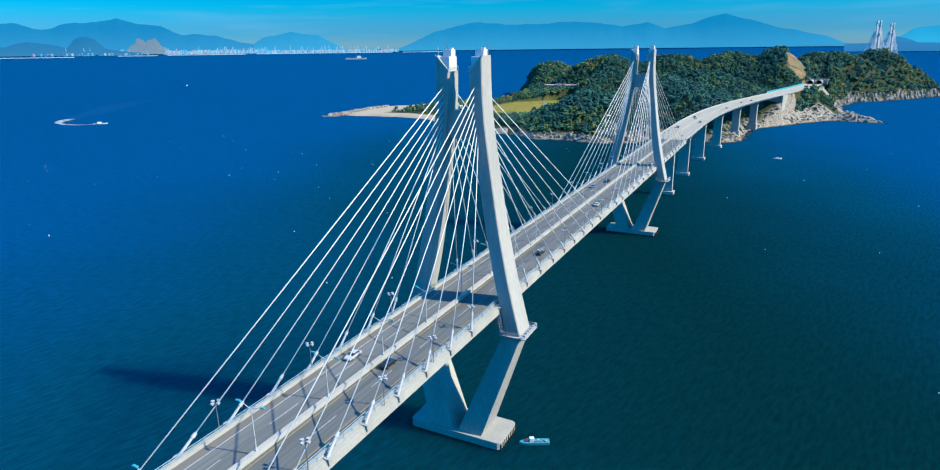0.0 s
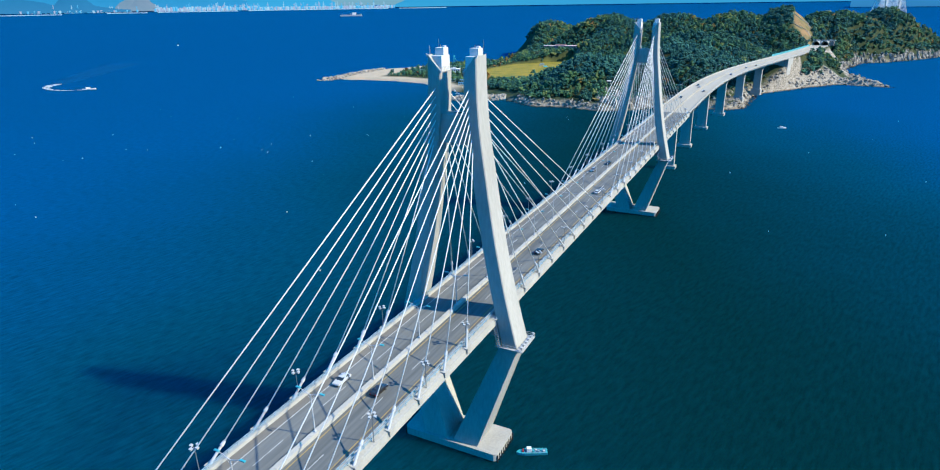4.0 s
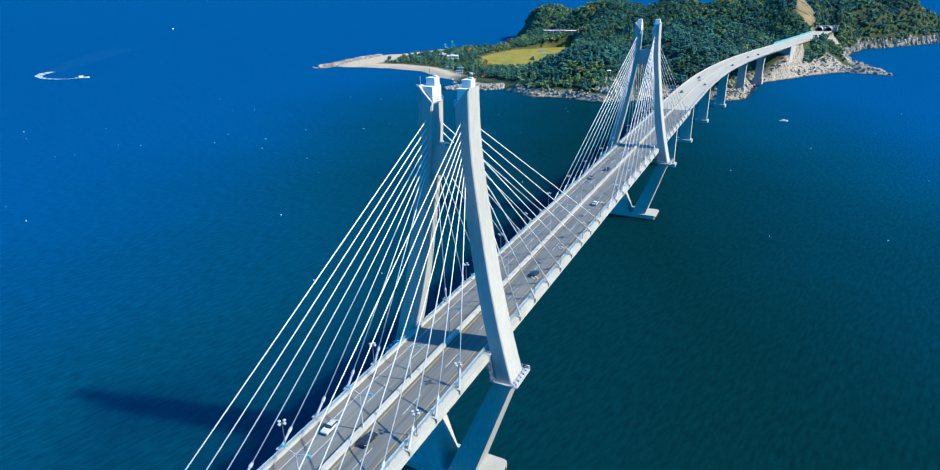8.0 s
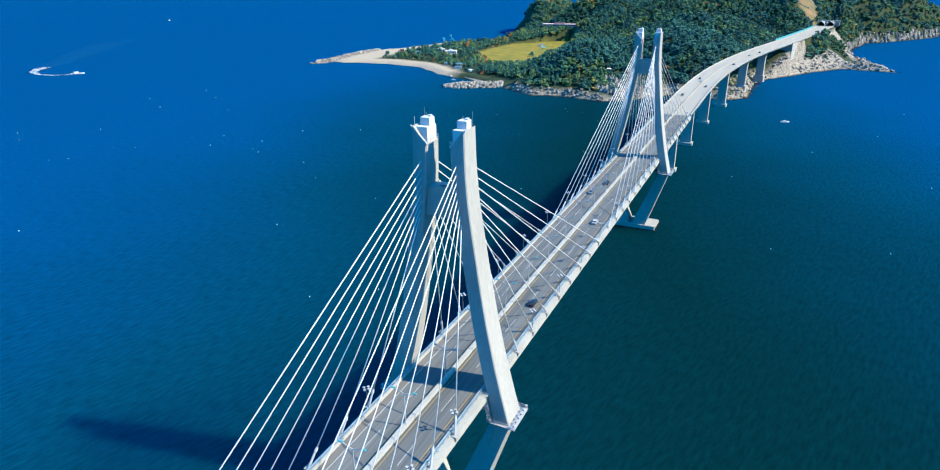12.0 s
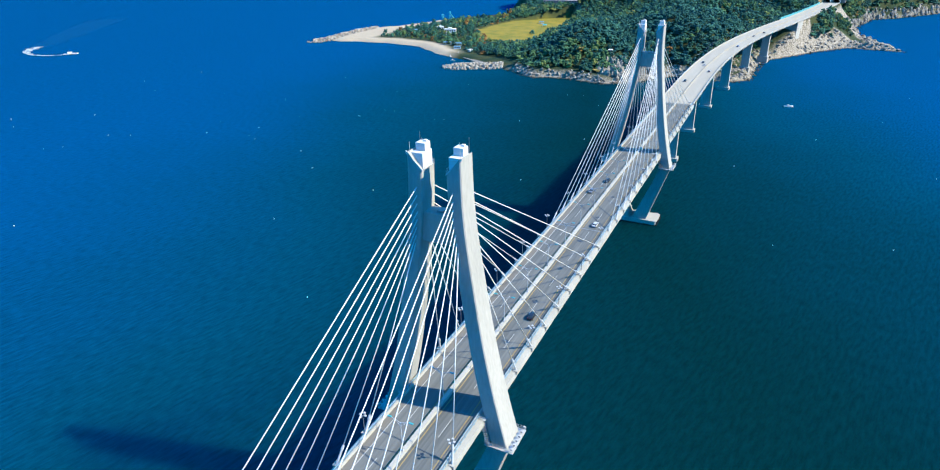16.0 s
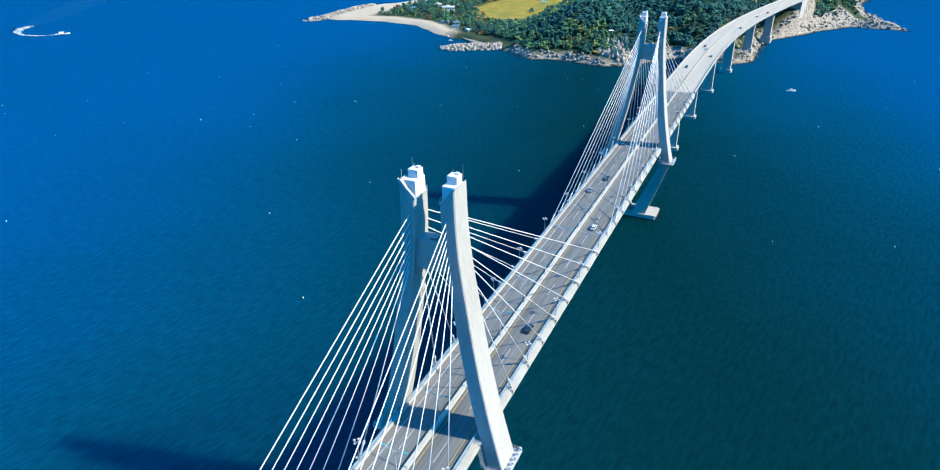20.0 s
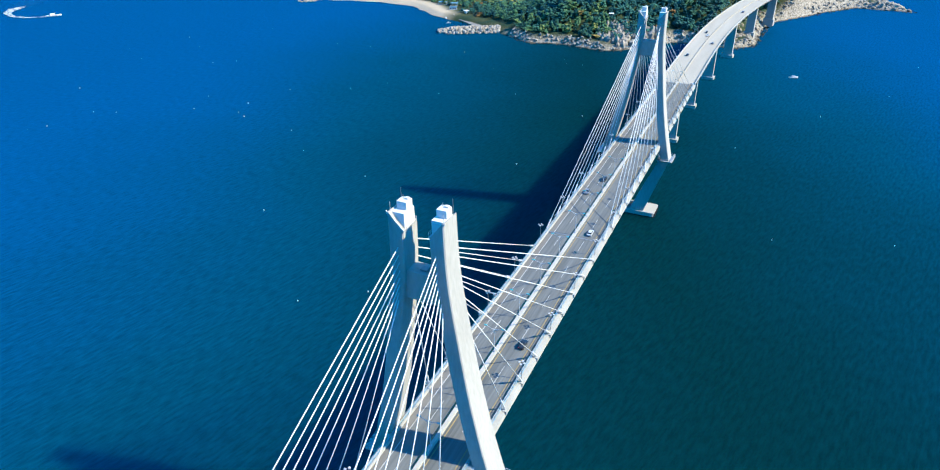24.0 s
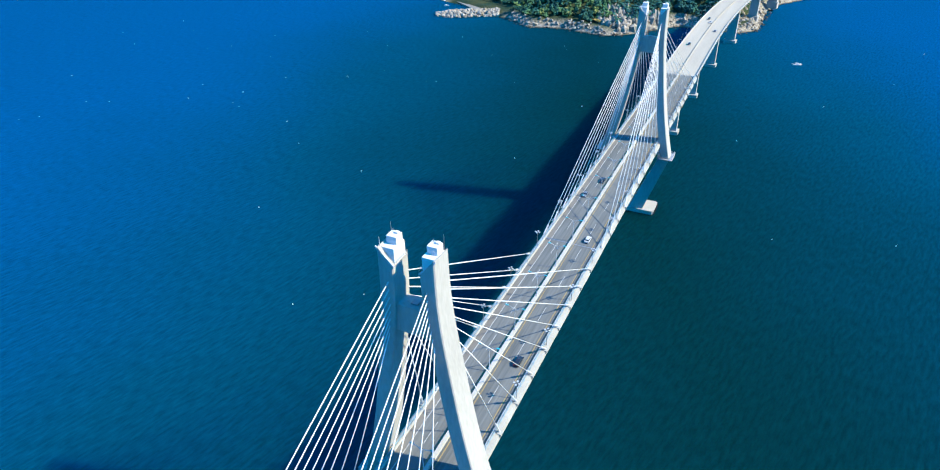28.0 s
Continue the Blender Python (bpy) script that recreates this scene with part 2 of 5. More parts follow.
def loft(sections, close=True):
    """Skin through rings of equal length, ends capped."""
    bm = bmesh.new()
    rings = [[bm.verts.new(p) for p in s] for s in sections]
    k = len(rings[0])
    for r, s in zip(rings, rings[1:]):
        for i in range(k):
            bm.faces.new((r[i], r[(i + 1) % k], s[(i + 1) % k], s[i]))
    if close:
        bm.faces.new(rings[0][::-1])
        bm.faces.new(rings[-1])
    bmesh.ops.recalc_face_normals(bm, faces=bm.faces[:])
    return bm


def as_mesh(name, bm, mat, smooth=False):
    me = bpy.data.meshes.new(name)
    bm.to_mesh(me)
    bm.free()
    me.materials.append(mat)
    if smooth:
        me.shade_smooth()
    return me


def part(name, bm, mat, parent=None, label="", smooth=False):
    """One mesh object from a bmesh or a mesh, under a thing or a part."""
    me = bm if isinstance(bm, bpy.types.Mesh) else as_mesh(name, bm, mat, smooth)
    ob = new(name, me)
    if parent is not None:
        ob.parent = parent
    return tagged(ob, label)


def thing(name, label, category, group="", kind="", at=(0, 0, 0), turn=0.0):
    ob = new(name)
    ob.matrix_world = pose(*at, 0, 0, turn)
    return tagged(ob, label, category, group, kind)


def np_mesh(name, verts, faces, mat, smooth=False):
    me = bpy.data.meshes.new(name)
    me.from_pydata(verts if isinstance(verts, list) else verts.tolist(), [], faces if isinstance(faces, list) else faces.tolist())
    me.materials.append(mat)
    if smooth:
        me.shade_smooth()
    return me


def value_noise(x, y, seed):
    """Smooth noise in 0..1 on a unit lattice."""
    rng = np.random.RandomState(seed)
    table = rng.rand(256, 256)
    xi, yi = np.floor(x).astype(int), np.floor(y).astype(int)
    fx, fy = x - xi, y - yi
    fx, fy = fx * fx * (3 - 2 * fx), fy * fy * (3 - 2 * fy)
    t = lambda a, b: table[a % 256, b % 256]
    return (t(xi, yi) * (1 - fx) + t(xi + 1, yi) * fx) * (1 - fy) + (t(xi, yi + 1) * (1 - fx) + t(xi + 1, yi + 1) * fx) * fy


def fractal(x, y, seed, octaves=4):
    return sum(value_noise(x * 2 ** k, y * 2 ** k, seed + k) * 0.5 ** (k + 1) for k in range(octaves))


# ---- sea: one sheet to the horizon ----
def build_sea():
    radii = [0, 60, 140, 260, 420, 640, 900, 1300, 1800, 2400, 3000, 3500, 3900, 4200, 4400, 4550, 4700]
    n = 96
    verts, faces = [(0, 0, 0)], []
    for r in radii[1:]:
        lift = 108 * (max(0, r - 2400) / 2300) ** 1.6
        verts += [(r * math.cos(2 * math.pi * i / n), r * math.sin(2 * math.pi * i / n), lift) for i in range(n)]
    faces += [(0, 1 + i, 1 + (i + 1) % n) for i in range(n)]
    for k in range(len(radii) - 2):
        a, b = 1 + k * n, 1 + (k + 1) * n
        faces += [(a + i, b + i, b + (i + 1) % n, a + (i + 1) % n) for i in range(n)]
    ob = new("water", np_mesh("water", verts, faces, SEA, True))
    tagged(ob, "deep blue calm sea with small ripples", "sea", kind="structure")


build_sea()

# ---- bridge: levels and axis ----
ROAD = 43.2
SPAN = 230.0
EDGE = 12.0


def axis(y):
    """Offset of the roadway's centre line in x along y: straight over the towers, then a bend to the right."""
    u = min(max((y - 370) / 480, 0), 1)
    return 0.24 * 480 * (u ** 3 - u ** 4 / 2) + 0.24 * max(0, y - 850) - 0.00012 * max(0, y - 850) ** 2


def strip(x0, x1, z0, z1, ys):
    """A bar that follows the axis between the offsets x0 and x1."""
    secs = []
    for y in ys:
        slope = (axis(y + 1) - axis(y - 1)) / 2
        c = 1 / math.hypot(1, slope)
        def at(o, z):
            return (axis(y) + o * c, y - o * slope * c, z)
        secs.append([at(x0, z0), at(x1, z0), at(x1, z1), at(x0, z1)])
    return loft(secs)


# ---- pylons ----
OUTER = ((34.9, 18.55), (36.5, 18.1), (40, 17.2), (44, 16.2), (49, 15.0), (54, 13.9), (62, 12.3), (72, 10.6), (80, 9.4), (87, 8.35), (91, 7.8), (95, 7.35), (100, 6.95), (105, 6.75), (110.8, 6.65))


def leg_sections(side):
    secs = []
    for i, (z, x) in enumerate(OUTER):
        u = max(0.0, (z - 36.5) / 75)
        w, d = 4.45 - 0.9 * u ** 0.7, 3.85 - 0.9 * u
        last = i == len(OUTER) - 1
        zi = z - 4.0 if last else z
        r = 0.25
        ring = [(x, -d + r, z), (x, d - r, z), (x - r, d, z), (x - w + r, d, zi), (x - w, d - r, zi), (x - w, -d + r, zi), (x - w + r, -d, zi), (x - r, -d, z)]
        secs.append([(side * a, b, c) for a, b, c in ring])
    return secs


def build_pylon(shift):
    py = thing("bridge_pylon", "tall pale concrete H-shaped bridge pylon standing in the sea", "bridge pylon", "bridge pylons")
    for side in (-1, 1):
        leg = part("leg", loft(leg_sections(side)), CONCRETE, py)
        # sloped rim of the cut-off top
        part("top_rim", loft([[(side * 6.95, -2.95, 110.6), (side * 6.95, -2.7, 110.6), (side * 6.95, -2.7, 111.05), (side * 6.95, -2.95, 111.05)],
                              [(side * 2.95, -2.95, 106.6), (side * 2.95, -2.7, 106.6), (side * 2.95, -2.7, 107.05), (side * 2.95, -2.95, 107.05)]]), STEEL_WHITE, leg)
        house = part("winch_house", box(side * 4.75 - 1.5, side * 4.75 + 1.5, -1.9, 2.3, 106.6, 110.5, 0.08), WHITE_WALL, py, "white lift house on the pylon top")
        part("upper_box", box(side * 4.75 - 1.15, side * 4.75 + 1.25, -0.3, 2.1, 110.5, 112.3, 0.06), WHITE_WALL, house)
        part("roof_hatch", box(side * 4.75 + 0.1, side * 4.75 + 0.9, 1.0, 1.8, 112.3, 112.7, 0.05), WHITE_WALL, house)
        part("obstruction_lamp", tube((side * 4.75 - 0.6, 1.6, 112.3), (side * 4.75 - 0.6, 1.6, 113.0), 0.08), STEEL_GREY, house)
        part("mast", tube((side * 6.2, 2.2, 110), (side * 6.2, 2.2, 114.2), 0.045), STEEL_GREY, py)
        part("aviation_light", tube((side * 6.3, -2.2, 110.3), (side * 6.3, -2.2, 112.9), 0.05), STEEL_WHITE, py)
        rail = bmesh.new()
        for k in range(8):
            bm_tube(rail, (side * 2.9, -2.6 + k * 0.72, 106.6), (side * 2.9, -2.6 + k * 0.72, 108.0), 0.04, sides=5)
        for h in (107.5, 108.0):
            bm_tube(rail, (side * 2.9, -2.6, h), (side * 2.9, 2.5, h), 0.04, sides=5)
        part("top_railing", rail, STEEL_WHITE, py)
        # lower inclined leg
        lean = [[(side * 18.7, -3.8, 34.95), (side * 18.7, 3.8, 34.95), (side * 13.5, 3.8, 34.95), (side * 13.5, -3.8, 34.95)],
                [(side * 8.5, shift - 5.2, 2.6), (side * 8.5, shift + 5.2, 2.6), (side * 0.8, shift + 5.2, 2.6), (side * 0.8, shift - 5.2, 2.6)]]
        part("inclined_leg", loft(lean), CONCRETE, py)
        plat = part("platform", box(side * 16.4 - 4.0, side * 16.4 + 4.0, -4.8, 4.8, 34.7, 34.88), STEEL_WHITE, py)
        rim = bmesh.new()
        x0, x1 = side * 16.4 - 3.9, side * 16.4 + 3.9
        for h in (35.4, 36.0):
            for a, b in (((x0, -4.7), (x1, -4.7)), ((x1, -4.7), (x1, 4.7)), ((x1, 4.7), (x0, 4.7)), ((x0, 4.7), (x0, -4.7))):
                bm_tube(rim, (*a, h), (*b, h), 0.05, sides=5)
        for k in range(8):
            for y in (-4.7, 4.7):
                bm_tube(rim, (x0 + (x1 - x0) * k / 7, y, 34.8), (x0 + (x1 - x0) * k / 7, y, 36.0), 0.05, sides=5)
            for x in (x0, x1):
                bm_tube(rim, (x, -4.7 + 9.4 * k / 7, 34.8), (x, -4.7 + 9.4 * k / 7, 36.0), 0.05, sides=5)
        part("guard_rail", rim, STEEL_WHITE, plat)
        ladder = bmesh.new()
        lx, ly = side * 13.4, -4.2
        for o in (-0.45, 0.45):
            bm_tube(ladder, (lx + o, ly, 34.8), (lx + o - side * 1.6, ly, 43.0), 0.06, sides=5)
        for k in range(13):
            cx = lx - side * 1.6 * k / 13.5
            bm_tube(ladder, (cx - 0.45, ly, 35.2 + 0.6 * k), (cx + 0.45, ly, 35.2 + 0.6 * k), 0.05, sides=5)
            bm_tube(ladder, (cx - 0.45, ly - 0.7, 35.2 + 0.6 * k), (cx + 0.45, ly - 0.7, 35.2 + 0.6 * k), 0.05, sides=5)
            for o in (-0.45, 0.45):
                bm_tube(ladder, (cx + o, ly - 0.7, 35.2 + 0.6 * k), (cx + o, ly, 35.2 + 0.6 * k), 0.04, sides=5)
        part("ladder", ladder, STEEL_WHITE, py, "white caged access ladder")
        landing = part("landing", box(side * 12.0 - 0.9, side * 12.0 + 0.9, -5.0, -3.7, 43.0, 43.15), STEEL_WHITE, py)
        fence = bmesh.new()
        for h in (43.7, 44.2):
            bm_tube(fence, (side * 12.0 - 0.9, -5.0, h), (side * 12.0 + 0.9, -5.0, h), 0.05, sides=5)
        for k in range(4):
            bm_tube(fence, (side * 12.0 - 0.9 + 0.6 * k, -5.0, 43.1), (side * 12.0 - 0.9 + 0.6 * k, -5.0, 44.2), 0.05, sides=5)
        part("guard_rail", fence, STEEL_WHITE, landing)
        for k in range(6):
            part("floodlight", box(side * 19.9 - 0.3, side * 19.9 + 0.3, -4.5 + k * 1.75, -3.9 + k * 1.75, 35.5, 36.1, 0.08), STEEL_WHITE, py)
    part("upper_crossbeam", box(-4.4, 4.4, -2.15, 2.15, 89.2, 96.6, 0.15), CONCRETE, py)
    part("access_hatch", box(-0.8, 0.8, -1.0, 0.6, 96.6, 97.0, 0.05), STEEL_GREY, py)
    part("lower_crossbeam", box(-13.4, 13.4, -2.6, 2.6, 36.8, 40.6, 0.15), CONCRETE, py)
    ring = []
    for cx, cy, a0 in ((13.6, shift + 4.8, 0), (-13.6, shift + 4.8, 90), (-13.6, shift - 4.8, 180), (13.6, shift - 4.8, 270)):
        for k in range(5):
            a = radians(a0 + 22.5 * k)
            ring.append((cx + 1.5 * math.cos(a), cy + 1.5 * math.sin(a)))
    footing = part("footing", loft([[(x, y, z) for x, y in ring] for z in (0.6, 2.9)]), CONCRETE, py)
    part("skirt", loft([[(x * 0.97, shift + (y - shift) * 0.95, z) for x, y in ring] for z in (-3, 0.6)]), RUBBER, footing, "dark tide-stained skirt under the footing")
    for k in range(9):
        for x in (15.15, -15.15):
            part("fender", tube((x, shift - 5.4 + 1.35 * k, -1.0), (x, shift - 5.4 + 1.35 * k, 2.3), 0.22), RUBBER, footing)
    return py


pylon_a = build_pylon(-3.6)
pylon_a.matrix_world = pose(0, 0, 0)
pylon_b = build_pylon(0.8)
pylon_b.matrix_world = pose(-0.6, SPAN, 0)

# ---- stay cables ----
def stay(y_tower, direction, k, side):
    nudge = Vector((-0.6 if y_tower else 0, 0, 0))
    outside = (direction < 0) == (y_tower == 0)
    reach = 101.0 - (11.4 if outside else 12) * (7 - k)
    zt = (101.5 - 1.95 * (7 - k)) if outside else (101.6 - 2.15 * (7 - k))
    top = Vector((side * (4.6 + max(0, 95 - zt) * 0.13), y_tower + direction * 2.9, zt + (1.3 if outside else 0.2)))
    low = Vector((side * 12.1, y_tower + direction * reach, ROAD + 0.4))
    top += nudge
    way = (top - low).normalized()
    ob = part("stay_cable", tube(low + way * 3.5, top, 0.128, sides=6), WHITE_PAINT, smooth=True)
    tagged(ob, "white sheathed steel stay cable from pylon to deck edge", "stay cable", "stay cables of the bridge")
    part("anchor_pipe", tube(low - way * 0.4, low + way * 3.6, 0.30, 0.26, 8), STEEL_WHITE, ob)
    part("damper", tube(low + way * 3.4, low + way * 4.4, 0.42, 0.30, 8), STEEL_WHITE, ob)


for ty in (0, SPAN):
    for direction in (-1, 1):
        for k in range(8):
            for side in (-1, 1):
                stay(ty, direction, k, side)
for side in (-1, 1):
    stay(SPAN, -1, 8, side)

# ---- deck over the towers ----
DECK_Y = [-300, -200, -100, 0, 115, 230, 345]
deck = thing("bridge_deck", "cable-stayed bridge deck with four grey asphalt lanes and pale concrete edges", "bridge deck", kind="structure")
part("slab", strip(-12.4, 12.4, ROAD - 2.2, ROAD - 0.02, DECK_Y), CONCRETE_DECK, deck)
for s in (-1, 1):
    part("edge_beam", strip(*sorted((s * 10.9, s * EDGE)), ROAD - 2.6, ROAD + 0.12, DECK_Y), CONCRETE_DECK, deck)
    part("kerb", strip(*sorted((s * 10.45, s * 10.9)), ROAD - 0.3, ROAD + 0.75, DECK_Y), CONCRETE_DECK, deck)
    part("carriageway", strip(*sorted((s * 0.55, s * 10.45)), ROAD - 0.2, ROAD, DECK_Y), ASPHALT, deck)
part("shoulder", strip(-10.45, -8.35, ROAD - 0.1, ROAD + 0.006, DECK_Y), SHOULDER, deck)
part("shoulder", strip(8.75, 10.45, ROAD - 0.1, ROAD + 0.006, DECK_Y), SHOULDER, deck)
part("median_barrier", strip(-0.55, 0.55, ROAD - 0.2, ROAD + 0.95, DECK_Y), CONCRETE_DECK, deck)
for x, m in ((-8.3, WHITE_LINE), (8.7, YELLOW_LINE), (-1.35, YELLOW_LINE), (1.35, YELLOW_LINE)):
    part("lane_line", strip(x - 0.11, x + 0.11, ROAD, ROAD + 0.012, DECK_Y), m, deck)

# ---- viaduct to the island ----
VIA_Y = [345.4 + 12 * k for k in range(69)]
viaduct = thing("viaduct", "curved approach viaduct with pale worn concrete roadway", "viaduct", kind="structure")
part("girder", strip(-6.5, 6.5, ROAD - 4.4, ROAD - 0.9, VIA_Y[:45]), CONCRETE_DECK, viaduct)
part("slab", strip(-12.2, 12.2, ROAD - 1.0, ROAD - 0.02, VIA_Y), CONCRETE_DECK, viaduct)
for s in (-1, 1):
    part("roadway", strip(*sorted((s * 0.45, s * 11.5)), ROAD - 0.2, ROAD, VIA_Y), VIADUCT_ROAD, viaduct)
    part("parapet", strip(*sorted((s * 11.5, s * 12.2)), ROAD - 0.9, ROAD + 1.0, VIA_Y), CONCRETE_DECK, viaduct)
part("median_barrier", strip(-0.22, 0.22, ROAD - 0.2, ROAD + 0.8, VIA_Y), VIADUCT_ROAD, viaduct)


def build_pier(y, base):
    x = axis(y)
    turn = -math.degrees(math.atan((axis(y + 1) - axis(y - 1)) / 2))
    p = thing("viaduct_pier", "rectangular concrete viaduct pier on a block base", "bridge pier", "viaduct piers", at=(x, y, 0), turn=turn)
    part("shaft", loft([[(-w, -1.9, z), (w, -1.9, z), (w, 1.9, z), (-w, 1.9, z)] for w, z in ((4.6, base + 1), (4.3, 30), (4.6, 35), (6.0, ROAD - 4.4))]), CONCRETE, p)
    part("base", box(-6.0, 6.0, -3.6, 3.6, base - 6, base + 1.8, 0.25), CONCRETE, p)
    part("bearing", box(-5.0, 5.0, -1.5, 1.5, ROAD - 4.42, ROAD - 4.1), STEEL_GREY, p)


for y, base in ((348, 0.6), (430, 0.6), (519, 0.6), (607, 1.2), (692, 8.0), (770, 9.0)):
    build_pier(y, base)


# ---- island ----
COAST = [(-622, 742), (-600, 738), (-570, 750), (-520, 758), (-451, 742), (-394, 697), (-350, 668), (-290, 645), (-245, 618), (-207, 590), (-165, 596),
         (-118, 586), (-88, 604), (-50, 650), (15, 648), (30, 668), (37, 785), (56, 828), (92, 882), (139, 945), (205, 935), (180, 1010), (158, 1070),
         (160, 1180), (196, 1310), (238, 1345), (285, 1405), (342, 1490), (392, 1570), (330, 1720), (100, 1790), (-150, 1760), (-420, 1580), (-560, 1420), (-535, 1330), (-480, 1250), (-490, 1150),
         (-570, 1040), (-600, 930), (-628, 890), (-630, 800)]
HILLS = ((-165, 715, 40, 70, 85), (-60, 800, 50, 105, 120), (-60, 960, 60, 120, 120), (-450, 1330, 66, 100, 130), (-290, 1290, 77, 130, 150), (-150, 1260, 79, 130, 150), (-30, 1230, 85, 130, 140),
         (52, 1240, 95, 75, 130), (120, 1330, 80, 100, 130), (160, 1400, 82, 110, 130), (240, 1490, 87, 90, 110), (325, 1550, 50, 60, 80))


def outline_distance(outline, x, y):
    """Metres inside a closed outline (negative outside)."""
    x, y = np.asarray(x, float), np.asarray(y, float)
    poly = np.array(outline, float)
    best, inside = np.full(x.shape, 1e9), np.zeros(x.shape, bool)
    for (x0, y0), (x1, y1) in zip(poly, np.roll(poly, -1, 0)):
        dx, dy = x1 - x0, y1 - y0
        u = np.clip(((x - x0) * dx + (y - y0) * dy) / (dx * dx + dy * dy), 0, 1)
        best = np.minimum(best, np.hypot(x - x0 - u * dx, y - y0 - u * dy))
        cross = ((y0 > y) != (y1 > y)) & (x < dx * (y - y0) / (dy + 1e-9) + x0)
        inside ^= cross
    return np.where(inside, best, -best)


def coast_distance(x, y):
    """Metres inside the shoreline (negative at sea)."""
    return outline_distance(COAST, x, y)


AXIS_Y = np.arange(300, 1300, 2.0)
AXIS_X = np.array([axis(v) for v in AXIS_Y])


def land(x, y):
    """Height of the ground."""
    x, y = np.asarray(x, float), np.asarray(y, float)
    d = coast_distance(x, y) + 14 * (fractal(x / 45, y / 45, 11) - 0.47)
    hill = np.zeros(x.shape)
    for cx, cy, h, rx, ry in HILLS:
        hill = np.maximum(hill, h * np.exp(-((x - cx) / rx) ** 2 - ((y - cy) / ry) ** 2) * 1.0)
    hill *= np.clip((d - 3) / np.where((x > 140) & (y > 1190), 34, np.where(x > 60, 62, 40)), 0, 1) ** 0.75
    low = np.clip(d * 0.35, -6, 3.6) + np.clip((d - 15) * 0.02, 0, 3)
    rough = (fractal(x / 26, y / 26, 31) - 0.47) * np.clip(d / 25, 0, 1) * np.clip(hill / 20, 0, 1) * 14
    crag = np.clip(1 - np.abs(d - 9) / 12, 0, 1) * np.where(x > -240, 1, 0.15) * fractal(x / 9, y / 9, 41) * 9
    z = low + hill + rough + crag
    ax = np.interp(y, AXIS_Y, AXIS_X)
    off = np.abs(x - ax)
    cut = np.where((y > 835) & (y < 1146), ROAD - 1.3 + np.clip(off - 15, 0, 80) * 1.1, 999)
    fill = np.where((y > 800) & (y < 1150), ROAD - 1.4 - np.clip(off - 16, 0, 80) * 0.75 - np.clip(872 - y, 0, 90) * 0.62, -99)
    under = np.where((y > 560) & (y <= 872), np.clip(off - 10, 0, 90) * 0.9 + 4 + np.clip((y - 650) / 50, 0, 1) * 5 + np.clip(y - 812, 0, 60) * 0.55, 999)
    fill = np.where(off < 12.5, fill, np.minimum(fill, 1 + 1.15 * d))
    z = np.minimum(np.maximum(z, np.where(d > 0, fill, -99)), cut)
    terrace = 24 + 0.8 * np.hypot(np.clip(np.abs(x + 368) - 44, 0, 99), np.clip(np.abs(y - 1150) - 45, 0, 99))
    z = np.where(d > 0, np.minimum(z, terrace), z)
    z = np.where((x < -250) & (lawn_area(x, y) > 0.05), np.minimum(z, 5.0), z)
    return np.where(d > 0, np.minimum(z, np.maximum(under, low)), np.minimum(z, low)), d


